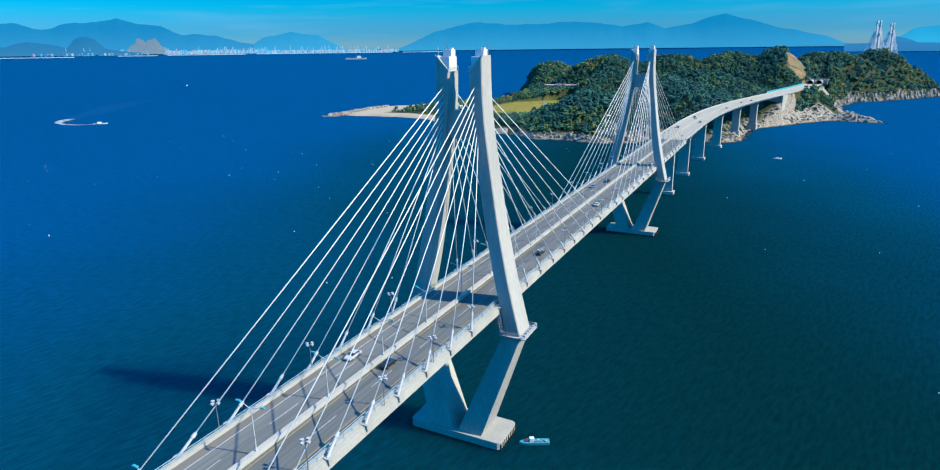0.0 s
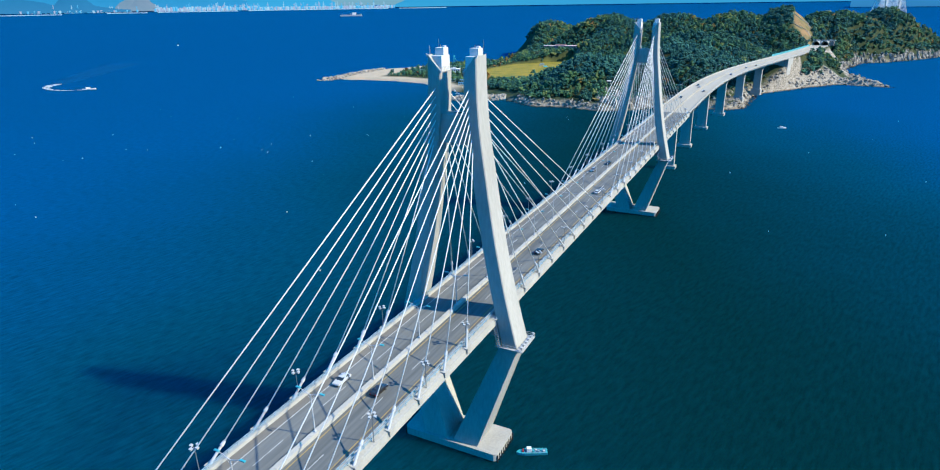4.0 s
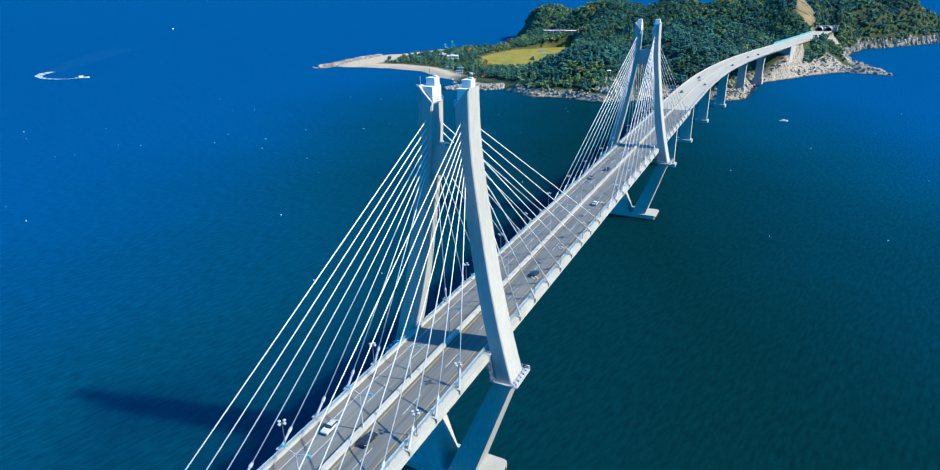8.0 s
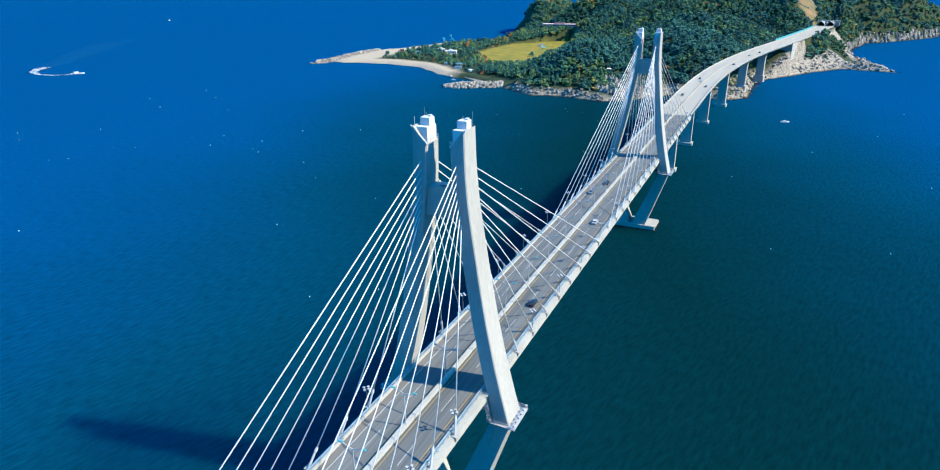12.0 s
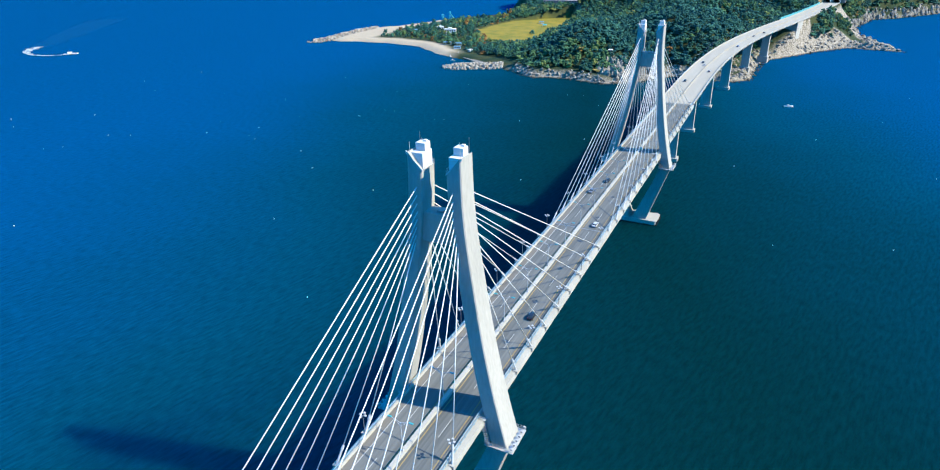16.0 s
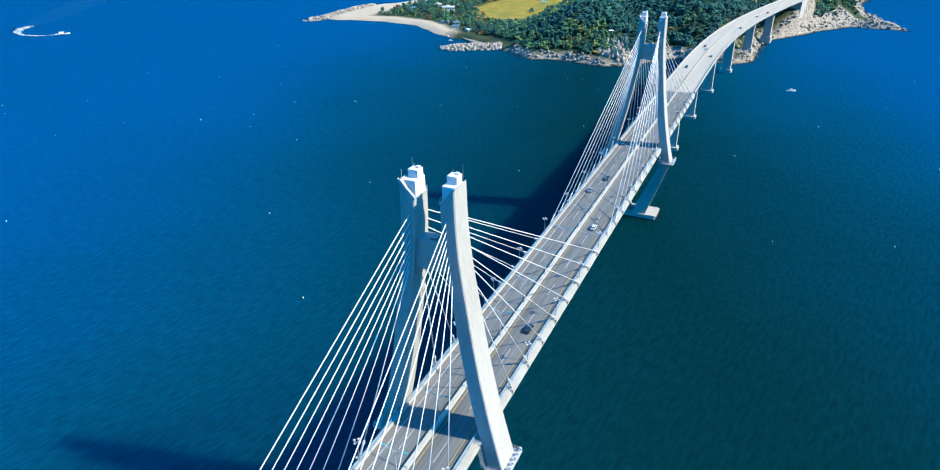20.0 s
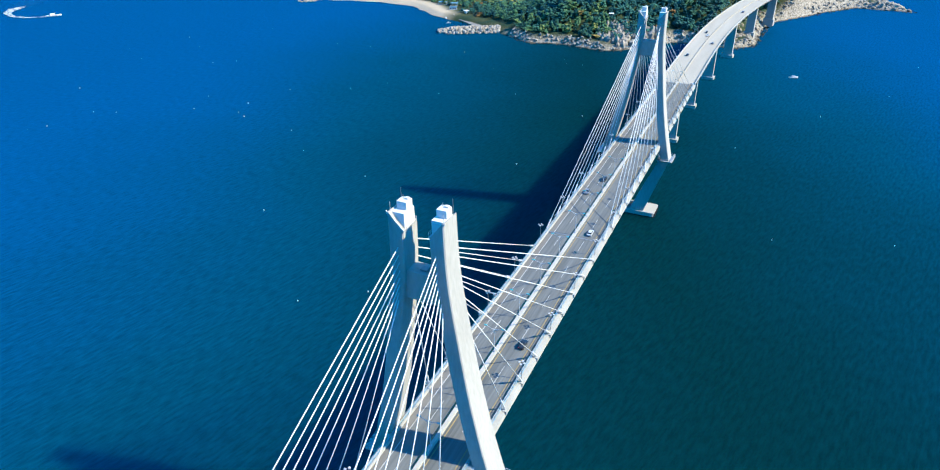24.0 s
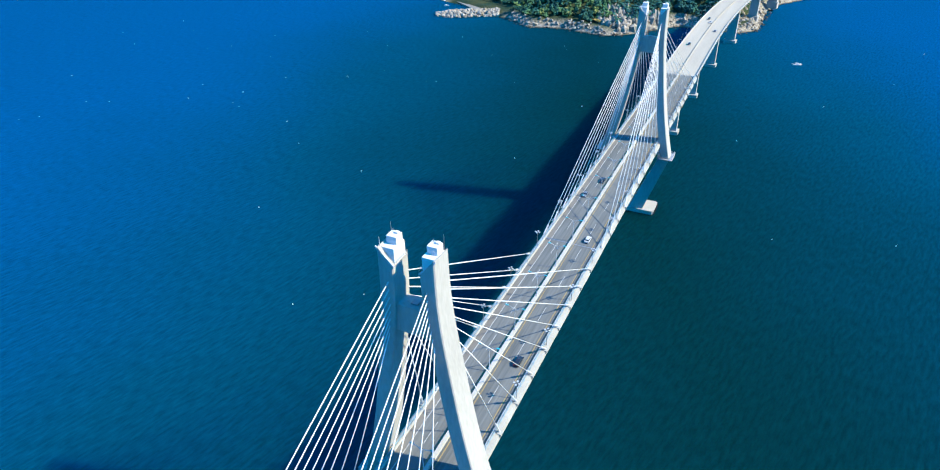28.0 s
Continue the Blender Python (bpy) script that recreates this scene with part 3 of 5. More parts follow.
def ground_material():
    m = bpy.data.materials.new("island_ground")
    m.use_nodes = True
    n, l = m.node_tree.nodes, m.node_tree.links
    b = n["Principled BSDF"]
    b.inputs["Roughness"].default_value, b.inputs["Specular IOR Level"].default_value = 0.92, 0.1
    geo = n.new("ShaderNodeNewGeometry")
    at = n.new("ShaderNodeAttribute")
    at.attribute_name = "cover"
    sep = n.new("ShaderNodeSeparateColor")
    l.new(at.outputs["Color"], sep.inputs[0])
    big, fine = n.new("ShaderNodeTexNoise"), n.new("ShaderNodeTexNoise")
    big.inputs["Scale"].default_value, fine.inputs["Scale"].default_value = 0.05, 0.6
    big.inputs["Detail"].default_value, fine.inputs["Detail"].default_value = 5, 6
    for t in (big, fine):
        l.new(geo.outputs["Position"], t.inputs["Vector"])
    def blend(fac, a, c):
        mx = n.new("ShaderNodeMix")
        mx.data_type = "RGBA"
        for i, v in ((0, fac), (6, a), (7, c)):
            if isinstance(v, tuple):
                mx.inputs[i].default_value = (*v, 1)
            else:
                l.new(v, mx.inputs[i])
        return mx.outputs[2]
    def stretch(v, a, c):
        r = n.new("ShaderNodeMapRange")
        r.inputs[1].default_value, r.inputs[2].default_value = a, c
        l.new(v, r.inputs[0])
        return r.outputs[0]
    soil = blend(stretch(big.outputs["Fac"], 0.35, 0.65), (0.012, 0.028, 0.014), (0.034, 0.040, 0.016))
    rock = blend(stretch(fine.outputs["Fac"], 0.35, 0.62), (0.080, 0.070, 0.056), (0.275, 0.245, 0.205))
    up = n.new("ShaderNodeSeparateXYZ")
    l.new(geo.outputs["Position"], up.inputs[0])
    rock = blend(stretch(up.outputs[2], 0.05, 1.3), (0.05, 0.047, 0.036), rock)
    sand = blend(stretch(fine.outputs["Fac"], 0.3, 0.7), (0.262, 0.212, 0.145), (0.33, 0.275, 0.20))
    lawn = blend(stretch(big.outputs["Fac"], 0.35, 0.65), (0.1996, 0.1476, 0.0217), (0.1172, 0.1128, 0.0174))
    c = blend(sep.outputs[0], soil, rock)
    c = blend(sep.outputs[1], c, sand)
    c = blend(sep.outputs[2], c, lawn)
    scrape = blend(stretch(big.outputs["Fac"], 0.38, 0.62), (0.185, 0.115, 0.058), (0.085, 0.082, 0.034))
    c = blend(at.outputs["Alpha"], c, scrape)
    l.new(c, b.inputs["Base Color"])
    bp = n.new("ShaderNodeBump")
    bp.inputs["Strength"].default_value, bp.inputs["Distance"].default_value = 0.7, 1.2
    l.new(fine.outputs["Fac"], bp.inputs["Height"])
    l.new(bp.outputs[0], b.inputs["Normal"])
    return m


def soft(v, a, b):
    return np.clip((v - a) / (b - a), 0, 1)


def beach_area(x, y, d):
    """Sand along the bay between the two breakwaters."""
    return soft(-x, 345, 375) * soft(32 - d, 0, 10) * soft(905 - y, 0, 25) * soft(-np.hypot(x + 300, y - 900), -420, -380)


LAWN = [(-436, 905), (-432, 975), (-418, 1045), (-372, 1105), (-332, 1142), (-300, 1120), (-288, 900), (-282, 770), (-318, 765), (-362, 800), (-420, 880)]


def lawn_area(x, y):
    wob = 16 * (fractal(x / 40, y / 40, 5) - 0.47)
    return soft(outline_distance(LAWN, x, y) + wob, 0, 8)


def bare_cut(x, y):
    """The scraped slope over the tunnel mouths."""
    return soft(20 - np.abs(x - 84 + (y - 1200) * 0.08) + 8 * (fractal(x / 12, y / 12, 19) - 0.47), 0, 7) * soft(y, 1150, 1160) * soft(1290 - y, 0, 30)


def build_island():
    step = 5.0
    gx, gy = np.arange(-720, 450, step), np.arange(540, 1830, step)
    X, Y = np.meshgrid(gx, gy)
    Z, D = land(X, Y)
    nx, ny = len(gx), len(gy)
    verts = np.stack([X.ravel(), Y.ravel(), Z.ravel()], 1)
    idx = np.arange(nx * ny).reshape(ny, nx)
    faces = np.stack([idx[:-1, :-1].ravel(), idx[:-1, 1:].ravel(), idx[1:, 1:].ravel(), idx[1:, :-1].ravel()], 1)
    keep = (D.ravel()[faces] > -25).any(1)
    me = np_mesh("ground", verts, faces[keep], ground_material(), True)
    slope = np.hypot(*np.gradient(Z, step))
    rock = np.clip(np.maximum(soft(slope, np.where((X > 100) & (Y > 1150), 3.2, 1.7), np.where((X > 100) & (Y > 1150), 4.4, 2.6)) * soft(X, -330, -300), soft(np.where((X > 150) & (Y > 1000), 6, 11) - D + 12 * (fractal(X / 20, Y / 20, 71) - .47), 0, 8) * soft(X, -260, -230)), 0, 1)
    ax = np.interp(Y, AXIS_Y, AXIS_X)
    rock = np.maximum(rock, soft(Y, 850, 870) * soft(1180 - Y, 0, 10) * soft(X - ax, 14, 18) * soft(np.where(Y > 1020, 64, 24) - D + 14 * (fractal(X / 15, Y / 15, 63) - 0.47), 0, 5))
    sand = np.maximum(np.maximum(beach_area(X, Y, D), soft(-X, 548, 565)), 0)
    lawn = lawn_area(X, Y) * (1 - sand)
    col = np.stack([rock, sand, lawn, bare_cut(X, Y)], -1).reshape(-1, 4)
    layer = me.color_attributes.new("cover", "FLOAT_COLOR", "POINT")
    layer.data.foreach_set("color", col.astype(np.float32).ravel())
    tagged(new("ground", me), "wooded rocky island with a sandy beach and a dry lawn", "island", kind="structure")


build_island()

ICO = bmesh.new()
bmesh.ops.create_icosphere(ICO, subdivisions=1, radius=1.0)
ICO_V = np.array([v.co[:] for v in ICO.verts])
ICO_F = np.array([[v.index for v in f.verts] for f in ICO.faces])
ICO.free()


OCT_V = np.array([(1, 0, 0), (-1, 0, 0), (0, 1, 0), (0, -1, 0), (0, 0, 1), (0, 0, -1)], float)
OCT_F = np.array([(0, 2, 4), (2, 1, 4), (1, 3, 4), (3, 0, 4), (2, 0, 5), (1, 2, 5), (3, 1, 5), (0, 3, 5)])


def crown_shape(rng, clumps, fine=1.0, flat=0.75):
    """Vertices and faces of a crown of small leafy sprays round a few boughs, 1 wide and 1 high."""
    vs, fs = [], []
    boughs = [(rng.rand() * 6.283, 0.30 * math.sqrt(rng.rand()), rng.rand()) for _ in range(6)]
    for k in range(clumps):
        ba, br, bh = boughs[k % 6]
        a, r, h = rng.rand() * 6.283, 0.21 * math.sqrt(rng.rand()), min(max(bh + rng.uniform(-0.22, 0.22), 0), 1)
        s = (0.105 + 0.085 * rng.rand()) * (1.15 - 0.3 * h) * fine
        v = OCT_V * (s * (0.65 + 0.8 * rng.rand(6, 1))) * np.array([1, 1, flat])
        turn = rng.rand() * 1.57
        v = v @ np.array([[math.cos(turn), math.sin(turn), 0.25], [-math.sin(turn), math.cos(turn), 0.1], [0.1, -0.25, 1]])
        br_ = br * (1.15 - 0.5 * h)
        vs.append(v + np.array([br_ * math.cos(ba) + r * math.cos(a), br_ * math.sin(ba) + r * math.sin(a), 0.22 + 0.62 * h]))
        fs.append(OCT_F + 6 * k)
    return np.concatenate(vs), np.concatenate(fs)


def give_tone(me, values):
    me.attributes.new("tone", "FLOAT", "POINT").data.foreach_set("value", np.asarray(values, np.float32))
    return me


def plant_forest():
    rng = np.random.RandomState(7)
    shapes = [crown_shape(rng, 27, 1.0, rng.uniform(0.6, 1.0)) for _ in range(16)]
    spacing = 6.2
    gx, gy = np.meshgrid(np.arange(-640, 400, spacing), np.arange(560, 1640, spacing))
    x = (gx + rng.uniform(-3.0, 3.0, gx.shape)).ravel()
    y = (gy + rng.uniform(-3.0, 3.0, gx.shape)).ravel()
    z, d = land(x, y)
    zx, _ = land(x + 3, y)
    zy, _ = land(x, y + 3)
    slope = np.hypot(zx - z, zy - z) / 3
    ax = np.interp(y, AXIS_Y, AXIS_X)
    east = (x > 140) & (y > 1190)
    margin = np.where(x > -240, np.where(east, 1, 8) + 10 * fractal(x / 30, y / 30, 91), 30)
    ok = (d > margin) & (slope < 6.5) & (lawn_area(x, y) < 0.2) & (beach_area(x, y, d) < 0.1) & (bare_cut(x, y) < 0.4)
    ok &= ~((np.abs(x - ax) < 17) & (y < 1185) & ((y < 812) | (y > 850))) & ~((x > -412) & (x < -324) & (y > 1146) & (y < 1192))
    ok &= ~((x - ax > 42) & (x - ax < 90) & (y > 860) & (y < 1185) & (d < 20)) & ~((x - ax > 10) & (x - ax < 72) & (y > 1030) & (y < 1185))
    ok &= ~((x > 118) & (y < 1020) & (d < 34))
    park = (x < -330) & (z < 9)
    ok &= ~park | (rng.rand(len(x)) < 0.34)
    back = np.where(x > -100, y > 1380 + 0.5 * x, y > 1470)
    ok &= ~back | (z > 60)
    ok &= x > -555
    x, y, z, park = x[ok], y[ok], z[ok], park[ok]
    pick = fractal(x / 70, y / 70, 77)
    turning = fractal(x / 45, y / 45, 57)
    for name, mat, label, sel in (("woodland", LEAF, "dense mixed green and yellowing woodland on the island slopes", (pick < 0.52)), ("pine_woodland", LEAF_PINE, "dark pine woodland on the island slopes", pick >= 0.52)):
        ids = np.nonzero(sel)[0]
        vs, fs, tone, base = [], [], [], 0
        for i in ids:
            v, f = shapes[rng.randint(16)]
            w = rng.choice((5.2, 6.8, 8.2, 9.8, 12.5)) * rng.uniform(0.85, 1.15) * (0.8 if park[i] else 1)
            h = rng.uniform(5.0, 12.5) * (0.8 if park[i] else 1)
            a = rng.rand() * 6.283
            c, s_ = math.cos(a), math.sin(a)
            q = np.stack([(v[:, 0] * c - v[:, 1] * s_) * w + x[i], (v[:, 0] * s_ + v[:, 1] * c) * w + y[i], v[:, 2] * h + z[i] - 0.8], 1)
            vs.append(q)
            fs.append(f + base)
            base += len(v)
            warm = min(max((turning[i] - 0.40) * 3.2, 0), 1)
            tone.append(np.full(len(v), min(rng.rand() ** 1.5 * (0.55 + 0.5 * warm) + 0.12 * warm + (0.35 if rng.rand() < 0.02 else 0), 1)))
        me = give_tone(np_mesh(name, np.concatenate(vs), np.concatenate(fs), mat), np.concatenate(tone))
        tagged(new(name, me), label, "trees", kind="stuff")


plant_forest()


# ---- far coast: mountain chains and low shores ----
def lift(x, y):
    return 108 * (max(0, math.hypot(x, y) - 2400) / 2300) ** 1.6


HAZE = {}


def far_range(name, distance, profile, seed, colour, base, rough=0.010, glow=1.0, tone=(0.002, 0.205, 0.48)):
    """A chain of hills along bearings (degrees clockwise from +y), heights as slopes over the level eye line."""
    rng = np.random.RandomState(seed)
    b0, b1 = profile[0][0], profile[-1][0]
    bs = np.arange(b0, b1, 0.12)
    hs = np.interp(bs, [p[0] for p in profile], [p[1] for p in profile])
    hs = hs + rough * (fractal(bs / 2.2, bs * 0 + seed, seed, 5) - 0.47) * np.clip(hs * 60, 0, 1)
    rows = []
    for k, u in enumerate(np.linspace(0, 1, 9)):
        dist = distance * (0.975 + 0.025 * u)
        ridge = fractal(bs / 1.3, bs * 0 + 3.0 * u, seed + 9, 4) - 0.47
        z = 112 + base + hs * distance * (u ** 1.3) * (1 + 0.5 * ridge * (1 - u) * 2)
        z = np.where(u == 0, lift(0, dist) - 6, z)
        rows.append(np.stack([77 + dist * np.sin(np.radians(bs)), -150 + dist * np.cos(np.radians(bs)), z], 1))
    n = len(bs)
    verts = np.concatenate(rows)
    idx = np.arange(9 * n).reshape(9, n)
    faces = np.stack([idx[:-1, :-1].ravel(), idx[:-1, 1:].ravel(), idx[1:, 1:].ravel(), idx[1:, :-1].ravel()], 1)
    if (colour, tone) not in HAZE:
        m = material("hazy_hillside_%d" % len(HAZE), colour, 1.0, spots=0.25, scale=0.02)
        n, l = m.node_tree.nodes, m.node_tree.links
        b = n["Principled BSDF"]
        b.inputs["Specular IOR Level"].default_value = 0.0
        # distance haze put in as emission colour, paler towards the foot
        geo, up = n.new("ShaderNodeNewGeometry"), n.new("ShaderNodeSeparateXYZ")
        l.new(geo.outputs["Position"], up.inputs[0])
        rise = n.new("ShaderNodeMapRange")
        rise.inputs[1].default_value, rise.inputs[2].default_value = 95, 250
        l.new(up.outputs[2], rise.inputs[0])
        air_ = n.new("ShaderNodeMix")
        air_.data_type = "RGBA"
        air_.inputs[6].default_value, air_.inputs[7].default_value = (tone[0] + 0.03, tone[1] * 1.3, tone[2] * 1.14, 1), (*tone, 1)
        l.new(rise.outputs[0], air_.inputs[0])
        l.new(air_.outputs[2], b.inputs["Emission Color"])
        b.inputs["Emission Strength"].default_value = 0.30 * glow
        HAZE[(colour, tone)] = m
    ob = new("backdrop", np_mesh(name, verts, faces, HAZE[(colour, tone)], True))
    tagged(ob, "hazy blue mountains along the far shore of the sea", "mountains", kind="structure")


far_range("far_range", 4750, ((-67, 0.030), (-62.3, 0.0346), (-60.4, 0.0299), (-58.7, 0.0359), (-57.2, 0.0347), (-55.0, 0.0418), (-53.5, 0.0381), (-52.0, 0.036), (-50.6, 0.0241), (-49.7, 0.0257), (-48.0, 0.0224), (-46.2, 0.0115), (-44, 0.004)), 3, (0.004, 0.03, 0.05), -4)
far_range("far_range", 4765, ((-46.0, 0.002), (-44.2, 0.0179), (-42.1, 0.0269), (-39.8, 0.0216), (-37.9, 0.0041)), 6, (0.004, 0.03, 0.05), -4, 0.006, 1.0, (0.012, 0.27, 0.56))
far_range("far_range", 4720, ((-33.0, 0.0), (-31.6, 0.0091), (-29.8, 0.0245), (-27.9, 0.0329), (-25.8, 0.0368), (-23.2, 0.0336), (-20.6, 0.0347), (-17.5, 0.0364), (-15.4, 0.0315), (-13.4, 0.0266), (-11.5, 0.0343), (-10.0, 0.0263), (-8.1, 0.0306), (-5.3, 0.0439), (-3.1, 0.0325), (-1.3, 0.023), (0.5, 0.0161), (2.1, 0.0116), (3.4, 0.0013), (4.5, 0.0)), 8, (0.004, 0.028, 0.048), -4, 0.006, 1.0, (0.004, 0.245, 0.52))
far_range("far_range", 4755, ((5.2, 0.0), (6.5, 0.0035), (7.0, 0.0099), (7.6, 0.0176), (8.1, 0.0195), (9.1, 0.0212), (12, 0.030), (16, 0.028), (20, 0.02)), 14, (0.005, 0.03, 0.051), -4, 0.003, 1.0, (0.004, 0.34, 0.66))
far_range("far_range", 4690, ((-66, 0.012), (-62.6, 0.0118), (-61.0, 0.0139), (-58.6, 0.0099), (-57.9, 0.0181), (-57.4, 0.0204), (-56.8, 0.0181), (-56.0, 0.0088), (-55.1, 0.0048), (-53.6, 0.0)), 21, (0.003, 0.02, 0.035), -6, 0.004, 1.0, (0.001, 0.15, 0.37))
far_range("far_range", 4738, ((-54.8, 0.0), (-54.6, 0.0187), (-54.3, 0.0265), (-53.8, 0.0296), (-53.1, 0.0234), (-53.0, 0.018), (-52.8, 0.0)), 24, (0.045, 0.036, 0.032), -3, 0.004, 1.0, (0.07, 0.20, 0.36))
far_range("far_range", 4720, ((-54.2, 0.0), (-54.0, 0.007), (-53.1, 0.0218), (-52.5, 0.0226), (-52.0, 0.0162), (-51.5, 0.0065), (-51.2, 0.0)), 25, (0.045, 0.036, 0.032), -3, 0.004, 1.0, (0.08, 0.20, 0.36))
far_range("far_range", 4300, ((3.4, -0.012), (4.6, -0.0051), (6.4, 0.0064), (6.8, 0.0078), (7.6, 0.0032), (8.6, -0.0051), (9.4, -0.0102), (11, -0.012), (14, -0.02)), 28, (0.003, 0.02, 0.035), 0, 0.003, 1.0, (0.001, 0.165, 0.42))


# ---- road furniture on the bridge ----
def dashes():
    bm = bmesh.new()
    for x in (-4.85, 5.0):
        for k in range(30):
            y = -255 + 20 * k
            bm_box(bm, x - 0.09, x + 0.09, y, y + 8, ROAD + 0.002, ROAD + 0.012)
    part("dashed_line", bm, WHITE_LINE, deck)
    bm = bmesh.new()
    for y in (-115, 115, 345):
        bm_box(bm, -10.4, 10.4, y - 0.25, y + 0.25, ROAD + 0.002, ROAD + 0.02)
    part("expansion_joint", bm, STEEL_GREY, deck)


dashes()


def side_railing(s):
    r = thing("bridge_railing", "pale blue steel railing along the bridge deck edge", "railing", "bridge railings")
    x = s * 11.15
    post = bmesh.new()
    bm_box(post, -0.07, 0.07, -0.06, 0.06, 0, 0.9)
    bm_tube(post, (0, 0, 0.85), (-s * 0.25, 0, 1.45), 0.06, sides=6)
    me = as_mesh("post", post, STEEL_BLUE)
    far = bmesh.new()
    for k in range(258):
        y = -300 + 2.5 * k
        if -110 < y < 150:
            p = part("post", me, None, r)
            p.matrix_world = pose(x, y, ROAD + 0.1)
        else:
            bm_box(far, x - 0.07, x + 0.07, y - 0.06, y + 0.06, ROAD + 0.1, ROAD + 1.5)
    tagged(part("railing_rest", far, STEEL_BLUE, r), kind="stuff")
    for o, h in ((0, 0.55), (0, 0.95), (-0.25, 1.55)):
        part("rail", tube((x + s * o, -300, ROAD + h), (x + s * o, 345, ROAD + h), 0.07, sides=6), STEEL_BLUE, r)


for s in (-1, 1):
    side_railing(s)

bracket = as_mesh("anchor_bracket", loft([[(-0.45, -0.5, -1.3), (0.45, -0.5, -1.3), (0.45, 0.5, -1.3), (-0.45, 0.5, -1.3)],
                                          [(-0.65, -0.9, 0.3), (0.65, -0.9, 0.3), (0.65, 0.9, 0.3), (-0.65, 0.9, 0.3)]]), CONCRETE_DECK)
for ty in (0, SPAN):
    for k in range(8):
        for d in (-1, 1):
            reach = 101.0 - (11.4 if (d < 0) == (ty == 0) else 12) * (7 - k)
            for s in (-1, 1):
                ob = part("anchor_bracket", bracket, None, deck)
                ob.matrix_world = pose(s * 12.25, ty + d * reach, ROAD)


def median_lamp():
    lamp = thing("street_lamp", "white two-armed street lamp on the median with cyan heads", "street lamp", "median street lamps")
    part("pole", tube((0, 0, 0), (0, 0, 8.6), 0.14, 0.09), STEEL_WHITE, lamp)
    part("foot", box(-0.25, 0.25, -0.25, 0.25, 0, 0.35, 0.03), STEEL_WHITE, lamp)
    for s in (-1, 1):
        part("arm", tube((0, 0, 8.5), (s * 2.6, 0, 9.4), 0.08, 0.06), STEEL_WHITE, lamp)
        part("stay_bar", tube((0, 0, 7.4), (s * 1.3, 0, 8.9), 0.04), STEEL_WHITE, lamp)
        bm = box(s * 2.9 - 0.55, s * 2.9 + 0.55, -0.22, 0.22, 9.3, 9.55, 0.08)
        part("lamp_head", bm, CYAN_PAINT, lamp, "cyan lamp head")
    return lamp


lamp = median_lamp()
lamp.matrix_world = pose(0, -263.2, ROAD + 0.95)
for k in range(1, 31):
    copy_thing(lamp, pose(0, -263.2 + 20 * k, ROAD + 0.95))


def flood_lamp():
    f = thing("floodlight_pole", "slim steel pole with a cluster of floodlights at the deck edge", "floodlight", "deck edge floodlights")
    part("pole", tube((0, 0, -0.6), (0, 0, 6.0), 0.11, 0.08), STEEL_GREY, f)
    part("cross_arm", box(-0.75, 0.75, -0.06, 0.06, 5.9, 6.05), STEEL_GREY, f)
    part("cross_arm", box(-0.06, 0.06, -0.75, 0.75, 5.9, 6.05), STEEL_GREY, f)
    for x, y in ((-0.75, 0), (0.75, 0), (0, -0.75), (0, 0.75)):
        part("floodlight", loft([[(x - 0.28, y - 0.28, 6.4), (x + 0.28, y - 0.28, 6.4), (x + 0.28, y + 0.28, 6.4), (x - 0.28, y + 0.28, 6.4)],
                                 [(x - 0.18, y - 0.18, 6.0), (x + 0.18, y - 0.18, 6.0), (x + 0.18, y + 0.18, 6.0), (x - 0.18, y + 0.18, 6.0)]]), STEEL_WHITE, f)
    return f


flood = flood_lamp()
flood.matrix_world = pose(11.7, -83, ROAD + 0.1)
for y in (-60, -40, -20.5, 30, 55, 80, 105, 130, 155, 180, 205, 250, 275, 300, 325):
    copy_thing(flood, pose(11.7, y, ROAD + 0.1))
for y in (-108, -81, -54.6, -22, 30, 57.6, 81, 108, 135, 162, 190, 215, 250, 275, 300, 325):
    copy_thing(flood, pose(-11.7, y, ROAD + 0.1))


